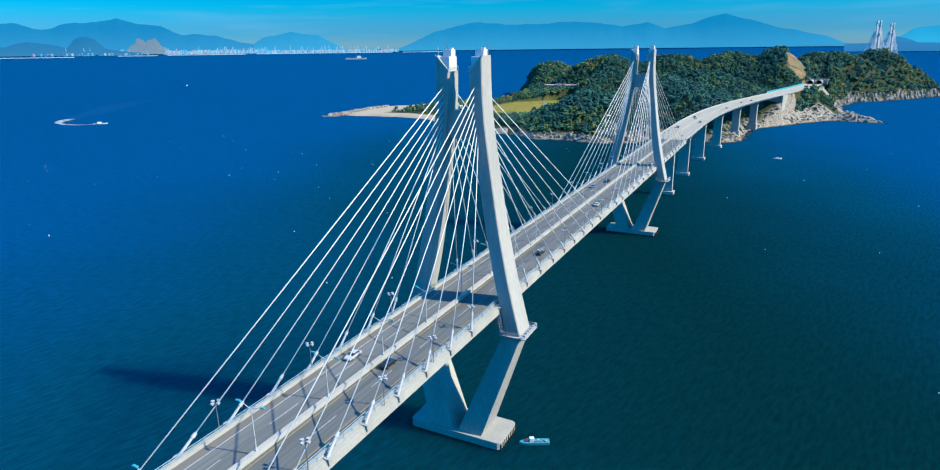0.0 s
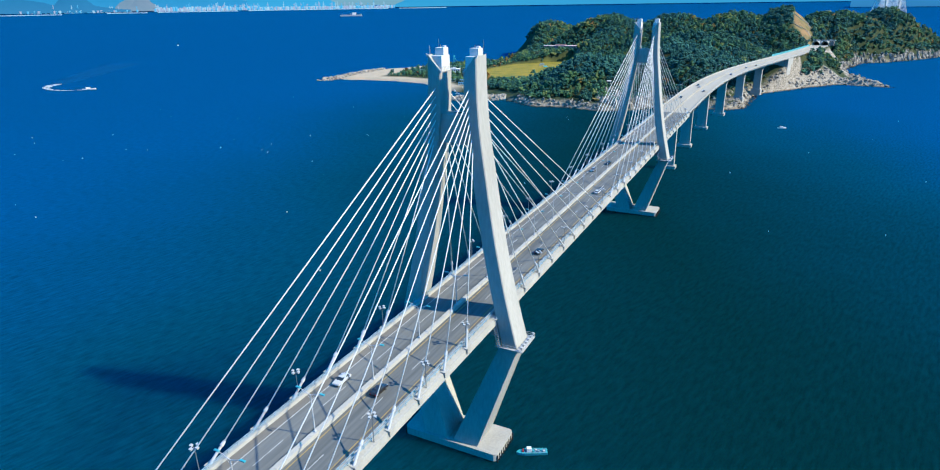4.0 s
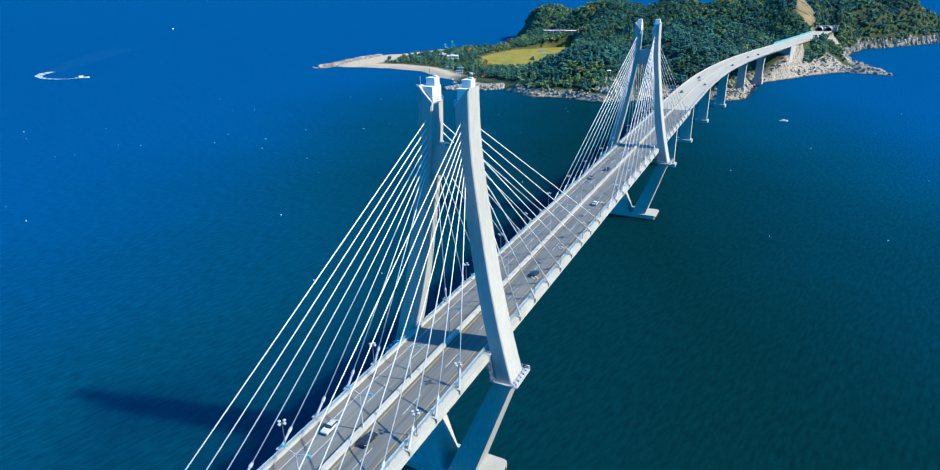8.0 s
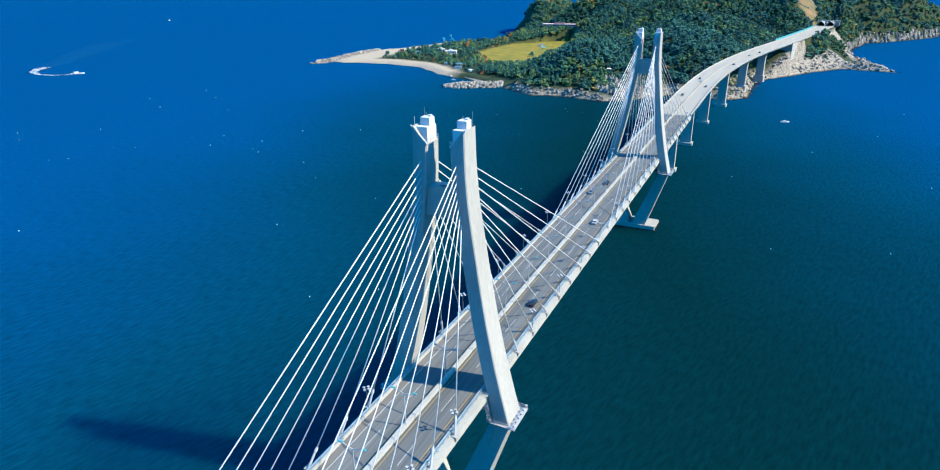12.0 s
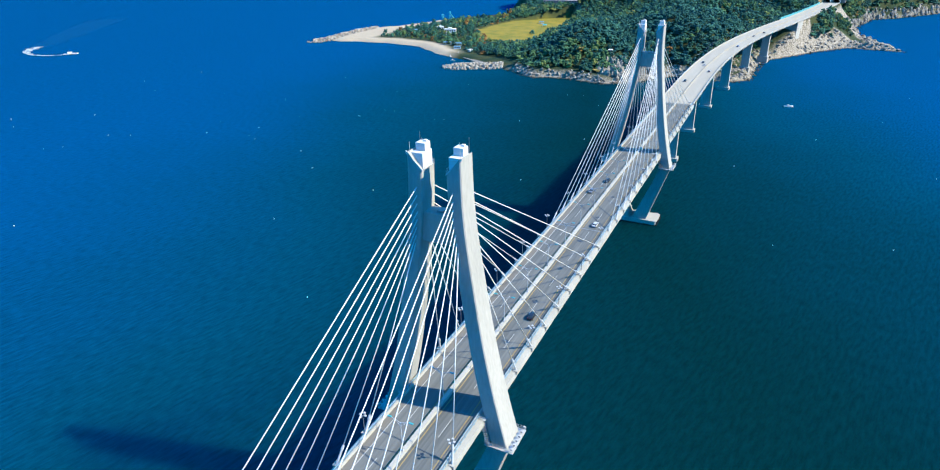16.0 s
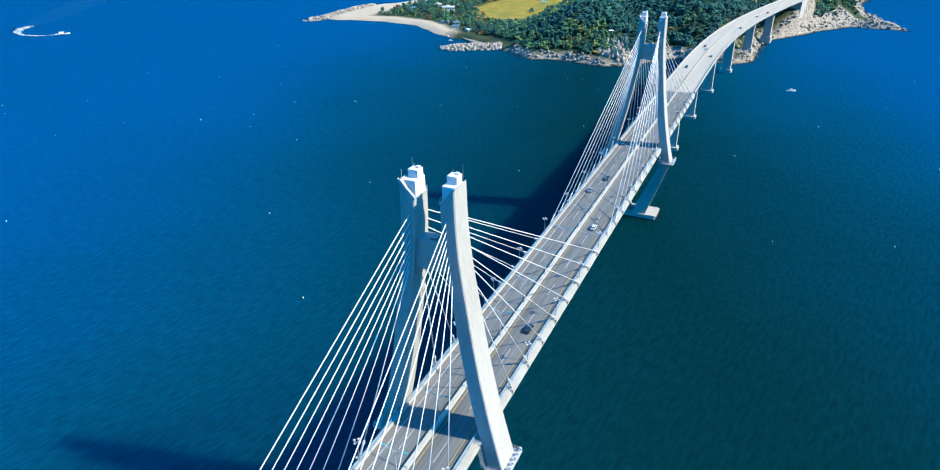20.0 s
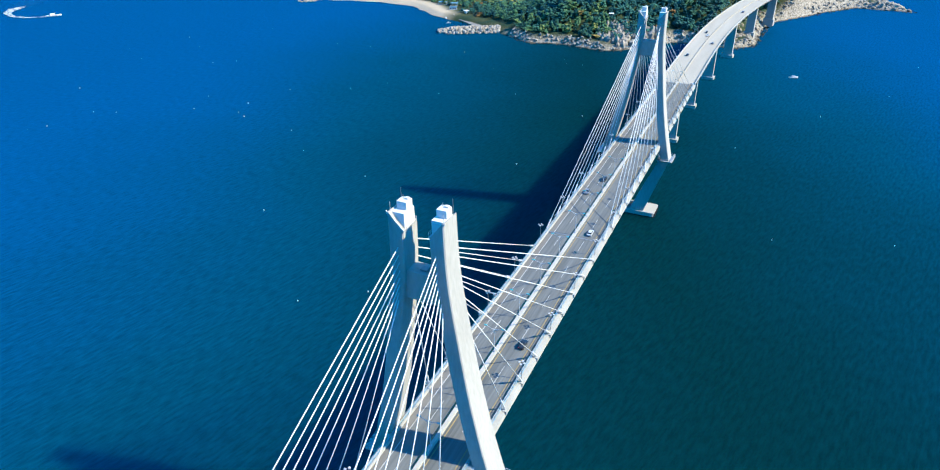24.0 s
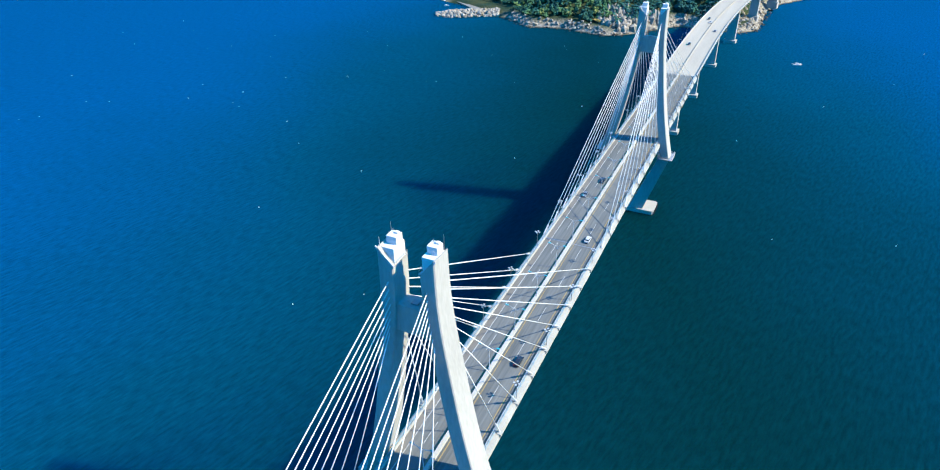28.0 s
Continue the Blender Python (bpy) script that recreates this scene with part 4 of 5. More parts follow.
# ---- vehicles ----
def build_car(name, paint, label, x, y, heading, van=False):
    car = thing(name, label, "car", "cars on the bridge", at=(x, y, ROAD + 0.01), turn=heading)
    top = 1.9 if van else 1.45
    L = 2.35
    prof = [(-L, 0.35), (-L, 0.85), (-L + 0.5, 1.0), (-0.4, 1.02), (1.1, 1.0), (L - 0.15, 0.8), (L, 0.6), (L, 0.35)]
    body = loft([[(x_, p, q) for p, q in prof] for x_ in (-0.92, -0.86, 0.86, 0.92)])
    bmesh.ops.bevel(body, geom=body.edges[:], offset=0.05, segments=1, affect="EDGES")
    part("body", body, paint, car)
    cab = loft([[(-0.80, -1.85, 0.98), (0.80, -1.85, 0.98), (0.80, 1.05, 0.98), (-0.80, 1.05, 0.98)],
                [(-0.66, -1.35, top - 0.06), (0.66, -1.35, top - 0.06), (0.66, 0.35, top - 0.06), (-0.66, 0.35, top - 0.06)]])
    part("windows", cab, DARK_GLASS, car, "dark tinted windows")
    part("roof", box(-0.68, 0.68, -1.38, 0.36, top - 0.07, top, 0.03), paint, car)
    for sx in (-0.82, 0.82):
        for sy in (-1.4, 1.4):
            w = part("wheel", tube((sx - 0.1, sy, 0.33), (sx + 0.1, sy, 0.33), 0.33, sides=14), RUBBER, car)
            part("rim", tube((sx - 0.11, sy, 0.33), (sx + 0.11, sy, 0.33), 0.19, sides=10), STEEL_GREY, w)
        part("headlight", box(sx * 0.8 - 0.18, sx * 0.8 + 0.18, L - 0.06, L + 0.02, 0.58, 0.74, 0.02), STEEL_WHITE, car)
        part("tail_light", box(sx * 0.85 - 0.12, sx * 0.85 + 0.12, -L - 0.02, -L + 0.05, 0.7, 0.9, 0.02), RED_LENS, car)


RED_LENS = material("red_lens", (0.35, 0.01, 0.01), 0.3)
BLACK_PAINT = material("black_car_paint", (0.012, 0.012, 0.014), 0.25)
WHITE_CAR = material("white_car_paint", (0.3472, 0.3472, 0.3472), 0.3)
GREY_CAR = material("grey_car_paint", (0.10, 0.11, 0.13), 0.3)
BLUE_CAR = material("blue_car_paint", (0.02, 0.06, 0.16), 0.3)
for name, paint, label, x, y, heading in (
        ("car", BLACK_PAINT, "black saloon car on the near carriageway", 3.1, -45.7, 0), ("car", WHITE_CAR, "white saloon car on the asphalt lane", -6.7, -46, 180),
        ("car", BLACK_PAINT, "black saloon car on the asphalt lane", 6.6, 44, 0), ("car", WHITE_CAR, "white saloon car on the asphalt lane", 5.6, 119.6, 0),
        ("car", GREY_CAR, "dark grey saloon car on the asphalt lane", -6.6, 155.7, 180), ("car", BLACK_PAINT, "black saloon car on the asphalt lane", -3.2, 172, 180)):
    build_car(name, paint, label, x, y, heading)
for off, y, paint, label in ((-6, 510, BLACK_PAINT, "black car on the curved viaduct"), (-2.5, 497, WHITE_CAR, "white car on the curved viaduct"), (6, 469, GREY_CAR, "grey car on the curved viaduct"),
                             (5.5, 617, BLUE_CAR, "dark blue car on the curved viaduct"), (6, 730, BLACK_PAINT, "black car on the curved viaduct"), (3, 698, GREY_CAR, "grey car on the curved viaduct"), (-6, 422, BLACK_PAINT, "black car on the curved viaduct")):
    build_car("car", paint, label, axis(y) + off, y, -math.degrees(math.atan((axis(y + 1) - axis(y - 1)) / 2)) + (180 if off < 0 else 0))


# ---- tunnel mouths, abutment ----
def arch(x, y):
    p = thing("tunnel_portal", "pale concrete road tunnel mouth in the hillside", "tunnel", "tunnel mouths", "structure", at=(x, y, ROAD - 0.2), turn=-14)
    for r0, r1, name, mat in ((5.7, 6.5, "arch_ring", CONCRETE_DECK),):
        secs = []
        for k in range(17):
            a = math.pi * k / 16
            c, s_ = math.cos(a), math.sin(a) * 1.15
            secs.append([(r0 * c, -6, r0 * s_), (r1 * c, -7, r1 * s_), (r1 * c, 12, r1 * s_), (r0 * c, 12, r0 * s_)])
        part(name, loft(secs), mat, p)
    # black plate across the bore, added in place of the shade inside
    part("shade_plate", box(-5.6, 5.6, 8, 9, 0, 7), RUBBER, p, "black plate standing for the dark tunnel interior")


for dx in (-6.8, 7.2):
    arch(axis(1142) + dx, 1142)
head = thing("tunnel_retaining_wall", "weathered concrete retaining wall between the tunnel mouths", "retaining wall", kind="structure", at=(axis(1142), 1142, ROAD - 0.2), turn=-12)
part("middle_wall", box(-1.0, 1.4, -4, 6, 0, 6.5, 0.1), CONCRETE_DECK, head)
part("side_wall", box(13.6, 20.0, -2, 3, 0, 7.0, 0.1), GREY_CONCRETE, head)
part("coping", box(-14.5, 20.5, 3.0, 6.0, 7.6, 9.0, 0.1), CONCRETE_DECK, head)
wall = thing("abutment", "pale concrete abutment where the viaduct meets the shore", "abutment", kind="structure", at=(axis(858), 858, 0), turn=-13)
part("front_wall", box(-11.5, 11.5, 0, 6, 20, ROAD - 1.0, 0.2), CONCRETE_DECK, wall)
part("wing_wall", box(11.0, 12.2, 0, 26, 20, ROAD - 0.2, 0.1), CONCRETE_DECK, wall)
part("wing_wall", box(-12.2, -11.0, 0, 26, 20, ROAD - 0.2, 0.1), CONCRETE_DECK, wall)


def bench(points, name="drain_kerb"):
    bm = bmesh.new()
    for a, b in zip(points, points[1:]):
        n = 8
        for k in range(n):
            p, q = [(a[0] + (b[0] - a[0]) * u / n, a[1] + (b[1] - a[1]) * u / n) for u in (k, k + 1)]
            za, zb = float(land([p[0]], [p[1]])[0][0]), float(land([q[0]], [q[1]])[0][0])
            bm_tube(bm, (*p, za + 0.5), (*q, zb + 0.5), 0.55, sides=5)
    tagged(part(name, bm, CONCRETE_DECK), "pale concrete drainage channel across the scraped slope", "drain", kind="structure")


bench(((62, 1180), (95, 1186), (140, 1182), (158, 1160)))
bench(((60, 1215), (88, 1222), (118, 1212)))


# ---- second bridge beyond the island ----
def far_pylon(x, y, top):
    p = thing("far_bridge_pylon", "distant white cable-stayed bridge pylon beyond the island", "bridge pylon", "far bridge pylons", at=(x, y, 0), turn=-42)
    for s in (-1, 1):
        part("leg", loft([[(s * a - w, -w, z), (s * a + w, -w, z), (s * a + w, w, z), (s * a - w, w, z)] for a, w, z in ((12, 2.4, 0), (10, 2.1, 50), (3.8, 1.7, top - 30), (5.2, 1.4, top))]), STEEL_WHITE, p)
        part("top_house", box(s * 3.6 - 2.0, s * 3.6 + 2.0, -2.2, 2.2, top - 3, top + 2.5, 0.2), WHITE_WALL, p)
        for d in (-1, 1):
            for k in range(13):
                part("cable", tube((s * 3.5, d * 1, top - 6 - 2.2 * k), (s * 9, d * (48 - 3 * k), 52), 0.28, sides=5), WHITE_PAINT, p)
    part("crossbeam", box(-9, 9, -2.4, 2.4, top - 34, top - 28, 0.2), STEEL_WHITE, p)


far_pylon(77 + 0.0945 * 1980, 1820, 164)
far_pylon(77 + 0.1095 * 2420, 2255, 168)
fd = thing("far_bridge_deck", "distant bridge deck beyond the island", "bridge deck", kind="structure", at=(77 + 0.0975 * 1980, 1820, 0), turn=-10.5)
part("slab", box(-13, 13, -230, 700, 49, 52, 0.3), CONCRETE_DECK, fd)


# ---- breakwaters ----
def stone_mesh(seed, size):
    rng = np.random.RandomState(seed)
    bm = bmesh.new()
    bmesh.ops.create_icosphere(bm, subdivisions=1, radius=size)
    for v in bm.verts:
        v.co *= 0.75 + 0.5 * rng.rand()
        v.co.z *= 0.8
    return as_mesh("stone", bm, BOULDER)


def breakwater(line, half, height, count, seed, label, size):
    """A bank of heaped armour stones along a line of points."""
    b = thing("breakwater", label, "breakwater", "stone breakwaters")
    rng = np.random.RandomState(seed)
    meshes = [stone_mesh(seed * 10 + k, size) for k in range(6)]
    pts = np.array(line, float)
    seg = np.hypot(*np.diff(pts, axis=0).T)
    cum = np.r_[0, np.cumsum(seg)]
    core = [[], []]
    for k in range(count):
        u = rng.rand() * cum[-1]
        x, y = np.interp(u, cum, pts[:, 0]), np.interp(u, cum, pts[:, 1])
        i = min(np.searchsorted(cum, u, side="right") - 1, len(seg) - 1)
        d = (pts[i + 1] - pts[i]) / seg[i]
        o = rng.uniform(-1, 1)
        end = min(1, u / (half * 1.2), (cum[-1] - u) / (half * 0.7) + 0.4)
        w = half * max(0.3, end) ** 0.5
        z = height * max(0.25, end) * (1 - abs(o) ** 1.6) + rng.uniform(-0.4, 0.5)
        ob = part("armour_stone", meshes[rng.randint(6)], None, b)
        ob.matrix_world = pose(x - d[1] * o * w, y + d[0] * o * w, z, rng.rand() * 360, rng.rand() * 360, rng.rand() * 360) @ Matrix.Scale(rng.uniform(0.75, 1.3), 4)
    secs = []
    for k in range(13):
        u = cum[-1] * k / 12
        x, y = np.interp(u, cum, pts[:, 0]), np.interp(u, cum, pts[:, 1])
        i = min(np.searchsorted(cum, u, side="right") - 1, len(seg) - 1)
        d = (pts[i + 1] - pts[i]) / seg[i]
        w = half * max(0.15, min(1, u / half)) * 0.85
        secs.append([(x - d[1] * o * w, y + d[0] * o * w, z) for o, z in ((-1, -2), (-0.35, height * 0.8 * min(1, 0.2 + u / half)), (0.35, height * 0.8 * min(1, 0.2 + u / half)), (1, -2))])
    part("rubble_core", loft(secs), BOULDER, b)


breakwater(((-331, 603), (-310, 612), (-285, 626), (-258, 640)), 15, 4.2, 300, 3, "breakwater of heaped pale armour stones in the bay", 2.3)
breakwater(((-640, 712), (-628, 742), (-634, 800), (-640, 850), (-630, 896)), 11, 3.6, 300, 4, "long low breakwater of pale stones beside the beach", 2.2)


# ---- rocks along the shore ----
def shore_rocks():
    rng = np.random.RandomState(5)
    x, y = rng.uniform(-245, 400, 60000), rng.uniform(575, 1560, 60000)
    z, d = land(x, y)
    ax = np.interp(y, AXIS_Y, AXIS_X)
    ok = (d > -6) & (d < 9) & (y < 1555) & (rng.rand(60000) < 0.75)
    slope_rock = (x - ax > 16) & (x - ax < 88) & (y > 870) & (y < 1180) & (d > 0) & (d < 20) & (rng.rand(60000) < 0.5)
    cliff = (np.hypot((x + 92) / 42, (y - 622) / 30) < 1) & (d > 2)
    pierside = (np.hypot((x - 18) / 26, (y - 690) / 45) < 1) & (d > -4) & (rng.rand(60000) < 0.7)
    crags = (x > 150) & (y > 1185) & (d > 0) & (d < 7) & (rng.rand(60000) < 0.8)
    cliff |= crags
    ids = np.nonzero(ok | slope_rock | cliff | pierside)[0][:6400]
    vs, fs, base = [], [], 0
    for i in ids:
        s = rng.uniform(0.7, 2.2) ** 1.2 * (1.6 if cliff[i] else 1) * (0.6 if d[i] < -1 else 1)
        v = ICO_V * (0.6 + 0.75 * rng.rand(12, 1)) * s * np.array([1, 1, 1.8 if cliff[i] else 0.85])
        a = rng.rand() * 6.283
        c, q = math.cos(a), math.sin(a)
        vs.append(np.stack([v[:, 0] * c - v[:, 1] * q + x[i], v[:, 0] * q + v[:, 1] * c + y[i], v[:, 2] + max(z[i], -0.4)], 1))
        fs.append(ICO_F + base)
        base += 12
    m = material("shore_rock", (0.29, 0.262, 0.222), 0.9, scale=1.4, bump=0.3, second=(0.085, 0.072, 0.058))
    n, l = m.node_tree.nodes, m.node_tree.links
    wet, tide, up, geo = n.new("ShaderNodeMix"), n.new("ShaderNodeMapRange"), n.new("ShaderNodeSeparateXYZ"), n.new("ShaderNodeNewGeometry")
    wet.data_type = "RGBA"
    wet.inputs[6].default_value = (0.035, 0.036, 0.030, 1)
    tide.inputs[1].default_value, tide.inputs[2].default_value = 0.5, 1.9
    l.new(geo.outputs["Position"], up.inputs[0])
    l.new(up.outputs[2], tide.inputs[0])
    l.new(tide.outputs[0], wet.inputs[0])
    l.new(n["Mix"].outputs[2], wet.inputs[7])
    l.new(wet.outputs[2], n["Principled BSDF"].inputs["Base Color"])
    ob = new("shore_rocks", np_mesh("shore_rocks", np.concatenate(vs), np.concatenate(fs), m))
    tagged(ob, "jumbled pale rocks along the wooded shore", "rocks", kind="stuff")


shore_rocks()


# ---- park: houses, pavilions, single trees ----
def level(x, y):
    return float(land([x], [y])[0][0])


def house(name, x, y, w, d, h, floors, wall_mat, roof_mat, label, turn, bays):
    z = level(x, y)
    b = thing(name, label, "building", at=(x, y, z), turn=turn)
    wall_ = part("wall", box(-w / 2, w / 2, -d / 2, d / 2, -1.5, h, 0.05), wall_mat, b)
    part("roof", box(-w / 2 - 0.4, w / 2 + 0.4, -d / 2 - 0.4, d / 2 + 0.4, h, h + 0.5, 0.08), roof_mat, b)
    part("roof_house", box(-w * 0.18, w * 0.12, -d * 0.2, d * 0.2, h + 0.5, h + 2.6, 0.08), wall_mat, b)
    for f in range(floors):
        for k in range(bays):
            wx = -w / 2 + w * (k + 0.5) / bays
            zz = h * (f + 0.3) / floors
            win = part("window", box(wx - w / bays * 0.3, wx + w / bays * 0.3, -d / 2 - 0.06, -d / 2 + 0.2, zz, zz + h / floors * 0.45), DARK_GLASS, b)
            part("sill", box(wx - w / bays * 0.34, wx + w / bays * 0.34, -d / 2 - 0.2, -d / 2, zz - 0.15, zz), WHITE_WALL, win)


house("white_house", -447, 842, 19, 12, 8.5, 2, WHITE_WALL, WHITE_WALL, "white flat-roofed two-storey house by the beach", 25, 5)
house("hillside_hotel", -368, 1182, 74, 14, 8, 2, PINK, PINK_ROOF, "long pink two-storey building among the trees", 8, 14)
house("beach_office", -492, 889, 12, 8, 4.5, 1, WHITE_WALL, WHITE_WALL, "small white building among the park trees", 30, 3)


def pavilion(x, y, w, turn):
    p = thing("beach_pavilion", "blue-roofed open pavilion on white posts beside the beach", "pavilion", "beach pavilions", at=(x, y, level(x, y)), turn=turn)
    part("roof", loft([[(-w / 2, -3.5, 3.4), (w / 2, -3.5, 3.4), (w / 2, 3.5, 3.4), (-w / 2, 3.5, 3.4)], [(-w / 2 + 1.5, -0.6, 4.6), (w / 2 - 1.5, -0.6, 4.6), (w / 2 - 1.5, 0.6, 4.6), (-w / 2 + 1.5, 0.6, 4.6)]]), TIN_BLUE, p)
    for k in range(4):
        for yy in (-3.1, 3.1):
            px = -w / 2 + 0.5 + (w - 1) * k / 3
            part("post", tube((px, yy, -0.5), (px, yy, 3.5), 0.15), STEEL_WHITE, p)
    part("plinth", box(-w / 2, w / 2, -3.4, 3.4, -1, 0.25), CONCRETE_DECK, p)


for x, y, w, turn in ((-405, 752, 13, 20), (-384, 748, 11, 20), (-520, 850, 14, 35), (-352, 1022, 9, 0)):
    pavilion(x, y, w, turn)
quay = thing("quay", "low concrete quay behind the stone breakwater", "quay", kind="structure", at=(-330, 672, 0), turn=-38)
part("deck", box(-45, 45, -5, 5, -2, 1.9, 0.1), GREY_CONCRETE, quay)
part("crane_post", tube((-25, -3, 1.9), (-25, -3, 6.5), 0.25), WHITE_WALL, quay)


def lookout_hut(x, y):
    h = thing("lookout_hut", "small white lookout hut on posts among the cliff trees", "hut", at=(x, y, level(x, y)), turn=12)
    for px in (-1.8, 1.8):
        for py in (-1.5, 1.5):
            part("post", tube((px, py, -1.5), (px, py, 9.5), 0.16), STEEL_GREY, h)
    part("floor", box(-2.4, 2.4, -2.1, 2.1, 6.2, 6.5, 0.03), CONCRETE_DECK, h)
    part("cabin", box(-1.7, 1.7, -1.4, 1.4, 6.5, 8.9, 0.05), DARK_GLASS, h, "dark glazed cabin")
    part("roof", loft([[(-2.9, -2.5, 9.3), (2.9, -2.5, 9.3), (2.9, 2.5, 9.3), (-2.9, 2.5, 9.3)], [(-2.6, -2.2, 9.8), (2.6, -2.2, 9.8), (2.6, 2.2, 9.8), (-2.6, 2.2, 9.8)]]), WHITE_WALL, h, "flat white roof")


lookout_hut(-126, 649)


def lawn_tent(x, y):
    t = thing("canopy_tent", "cyan fabric canopy tent on the dry lawn", "tent", at=(x, y, level(x, y)), turn=20)
    part("canopy", loft([[(-4, -3, 2.4), (4, -3, 2.4), (4, 3, 2.4), (-4, 3, 2.4)], [(-2.4, -0.3, 4.1), (2.4, -0.3, 4.1), (2.4, 0.3, 4.1), (-2.4, 0.3, 4.1)]]), CYAN_PAINT, t)
    for px in (-3.9, 3.9):
        for py in (-2.9, 2.9):
            part("pole", tube((px, py, -0.4), (px, py, 2.5), 0.08), STEEL_WHITE, t)


lawn_tent(-333, 988)


def slide_tower(x, y, tall, turn):
    t = thing("slide_tower", "cyan steel play tower with a chute beyond the park trees", "play tower", "play towers", at=(x, y, level(x, y)), turn=turn)
    for px in (-1.6, 1.6):
        for py in (-1.6, 1.6):
            part("post", tube((px, py, -0.8), (px, py, tall), 0.22), CYAN_PAINT, t)
    for z in (tall * 0.45, tall * 0.75):
        part("platform", box(-1.9, 1.9, -1.9, 1.9, z, z + 0.3), CYAN_PAINT, t)
    part("roof", loft([[(-2.4, -2.4, tall), (2.4, -2.4, tall), (2.4, 2.4, tall), (-2.4, 2.4, tall)], [(-0.2, -0.2, tall + 2.2), (0.2, -0.2, tall + 2.2), (0.2, 0.2, tall + 2.2), (-0.2, 0.2, tall + 2.2)]]), CYAN_PAINT, t)
    part("chute", tube((1.8, 0, tall * 0.75), (9.0, 0, 0.4), 0.6), CYAN_PAINT, t)


slide_tower(-556, 1046, 13, 15)
slide_tower(-566, 1034, 10, -30)


def moored_dinghy(x, y, turn, mat, label):
    b = thing("dinghy", label, "boat", "boats by the quay", at=(x, y, 0), turn=turn)
    part("hull", loft([[(-1.1 * k, q, 0.9), (-0.7 * k, q, -0.3), (0.7 * k, q, -0.3), (1.1 * k, q, 0.9)] for q, k in ((-3.2, 0.85), (0, 1.0), (2.2, 0.7), (3.4, 0.1))]), mat, b)
    part("canopy", box(-0.8, 0.8, -1.4, 0.6, 0.85, 1.9, 0.08), WHITE_WALL, b)


moored_dinghy(-361, 679, 40, WHITE_WALL, "small white dinghy at the end of the beach")
moored_dinghy(-343, 652, -60, STEEL_BLUE, "pale blue dinghy beside the concrete quay")


def kiosk(x, y, w, turn, label, roof_mat):
    z = level(x, y)
    k = thing("kiosk", label, "kiosk", "kiosks by the quay", at=(x, y, z), turn=turn)
    part("wall", box(-w / 2, w / 2, -2.2, 2.2, -1.2, 3.0, 0.05), WHITE_WALL, k)
    part("roof", box(-w / 2 - 0.5, w / 2 + 0.5, -2.8, 2.8, 3.0, 3.35, 0.05), roof_mat, k)
    for i in range(3):
        wx = -w / 2 + w * (i + 0.5) / 3
        part("window", box(wx - 0.7, wx + 0.7, -2.26, -2.1, 0.9, 2.2), DARK_GLASS, k)


kiosk(-372, 722, 10, 25, "white kiosk with a blue roof by the quay", TIN_BLUE)
kiosk(-342, 704, 7, -35, "small white kiosk with a pale roof by the quay", WHITE_WALL)


def single_tree(seed, x, y, h, w, mat, label):
    rng = np.random.RandomState(seed)
    t = thing("park_tree", label, "tree", "park trees", at=(x, y, level(x, y) - 0.2))
    part("trunk", tube((0, 0, 0), (0.2, 0, h * 0.45), 0.035 * h, 0.02 * h), BARK, t)
    for k in range(4):
        a = 1.57 * k + rng.rand()
        part("limb", tube((0.15, 0, h * 0.32), (w * 0.3 * math.cos(a), w * 0.3 * math.sin(a), h * 0.62), 0.016 * h, 0.006 * h, 6), BARK, t)
    v, f = crown_shape(rng, 60, 0.85)
    v = v * np.array([w * 1.15, w * 1.15, h]) * np.array([1, 1, 0.95])
    part("crown", give_tone(np_mesh("crown", v, f, mat), np.full(len(v), rng.rand())), None, t)


def park_trees():
    rng = np.random.RandomState(15)
    made = 0
    for k in range(900):
        x, y = rng.uniform(-560, -300), rng.uniform(690, 1010)
        z, d = land([x], [y])
        z, d = float(z[0]), float(d[0])
        if made >= 70 or d < 22 or beach_area(np.array([x]), np.array([y]), np.array([d]))[0] > 0.05 or lawn_area(np.array([x]), np.array([y]))[0] > (0.5 if k % 30 else 2) or math.hypot(x + 447, y - 842) < 16 or math.hypot(x + 360, y - 712) < 24 or z > 20:
            continue
        made += 1
        kind = rng.rand()
        mat, label = (LEAF_AUTUMN, "rust-brown autumn tree in the park") if kind < 0.12 else (LEAF_PINE, "dark green pine tree in the park") if kind < 0.6 else (LEAF, "bushy green tree in the park")
        single_tree(100 + k, x, y, rng.uniform(6.5, 10.5), rng.uniform(6, 9.5), mat, label)
    single_tree(98, -62, 684, 12, 12, LEAF_AUTUMN, "orange autumn tree on the wooded slope")
    single_tree(99, -70, 655, 10, 9, LEAF_AUTUMN, "rust-brown autumn tree on the rocky shore")


park_trees()

# ---- boats and floats ----

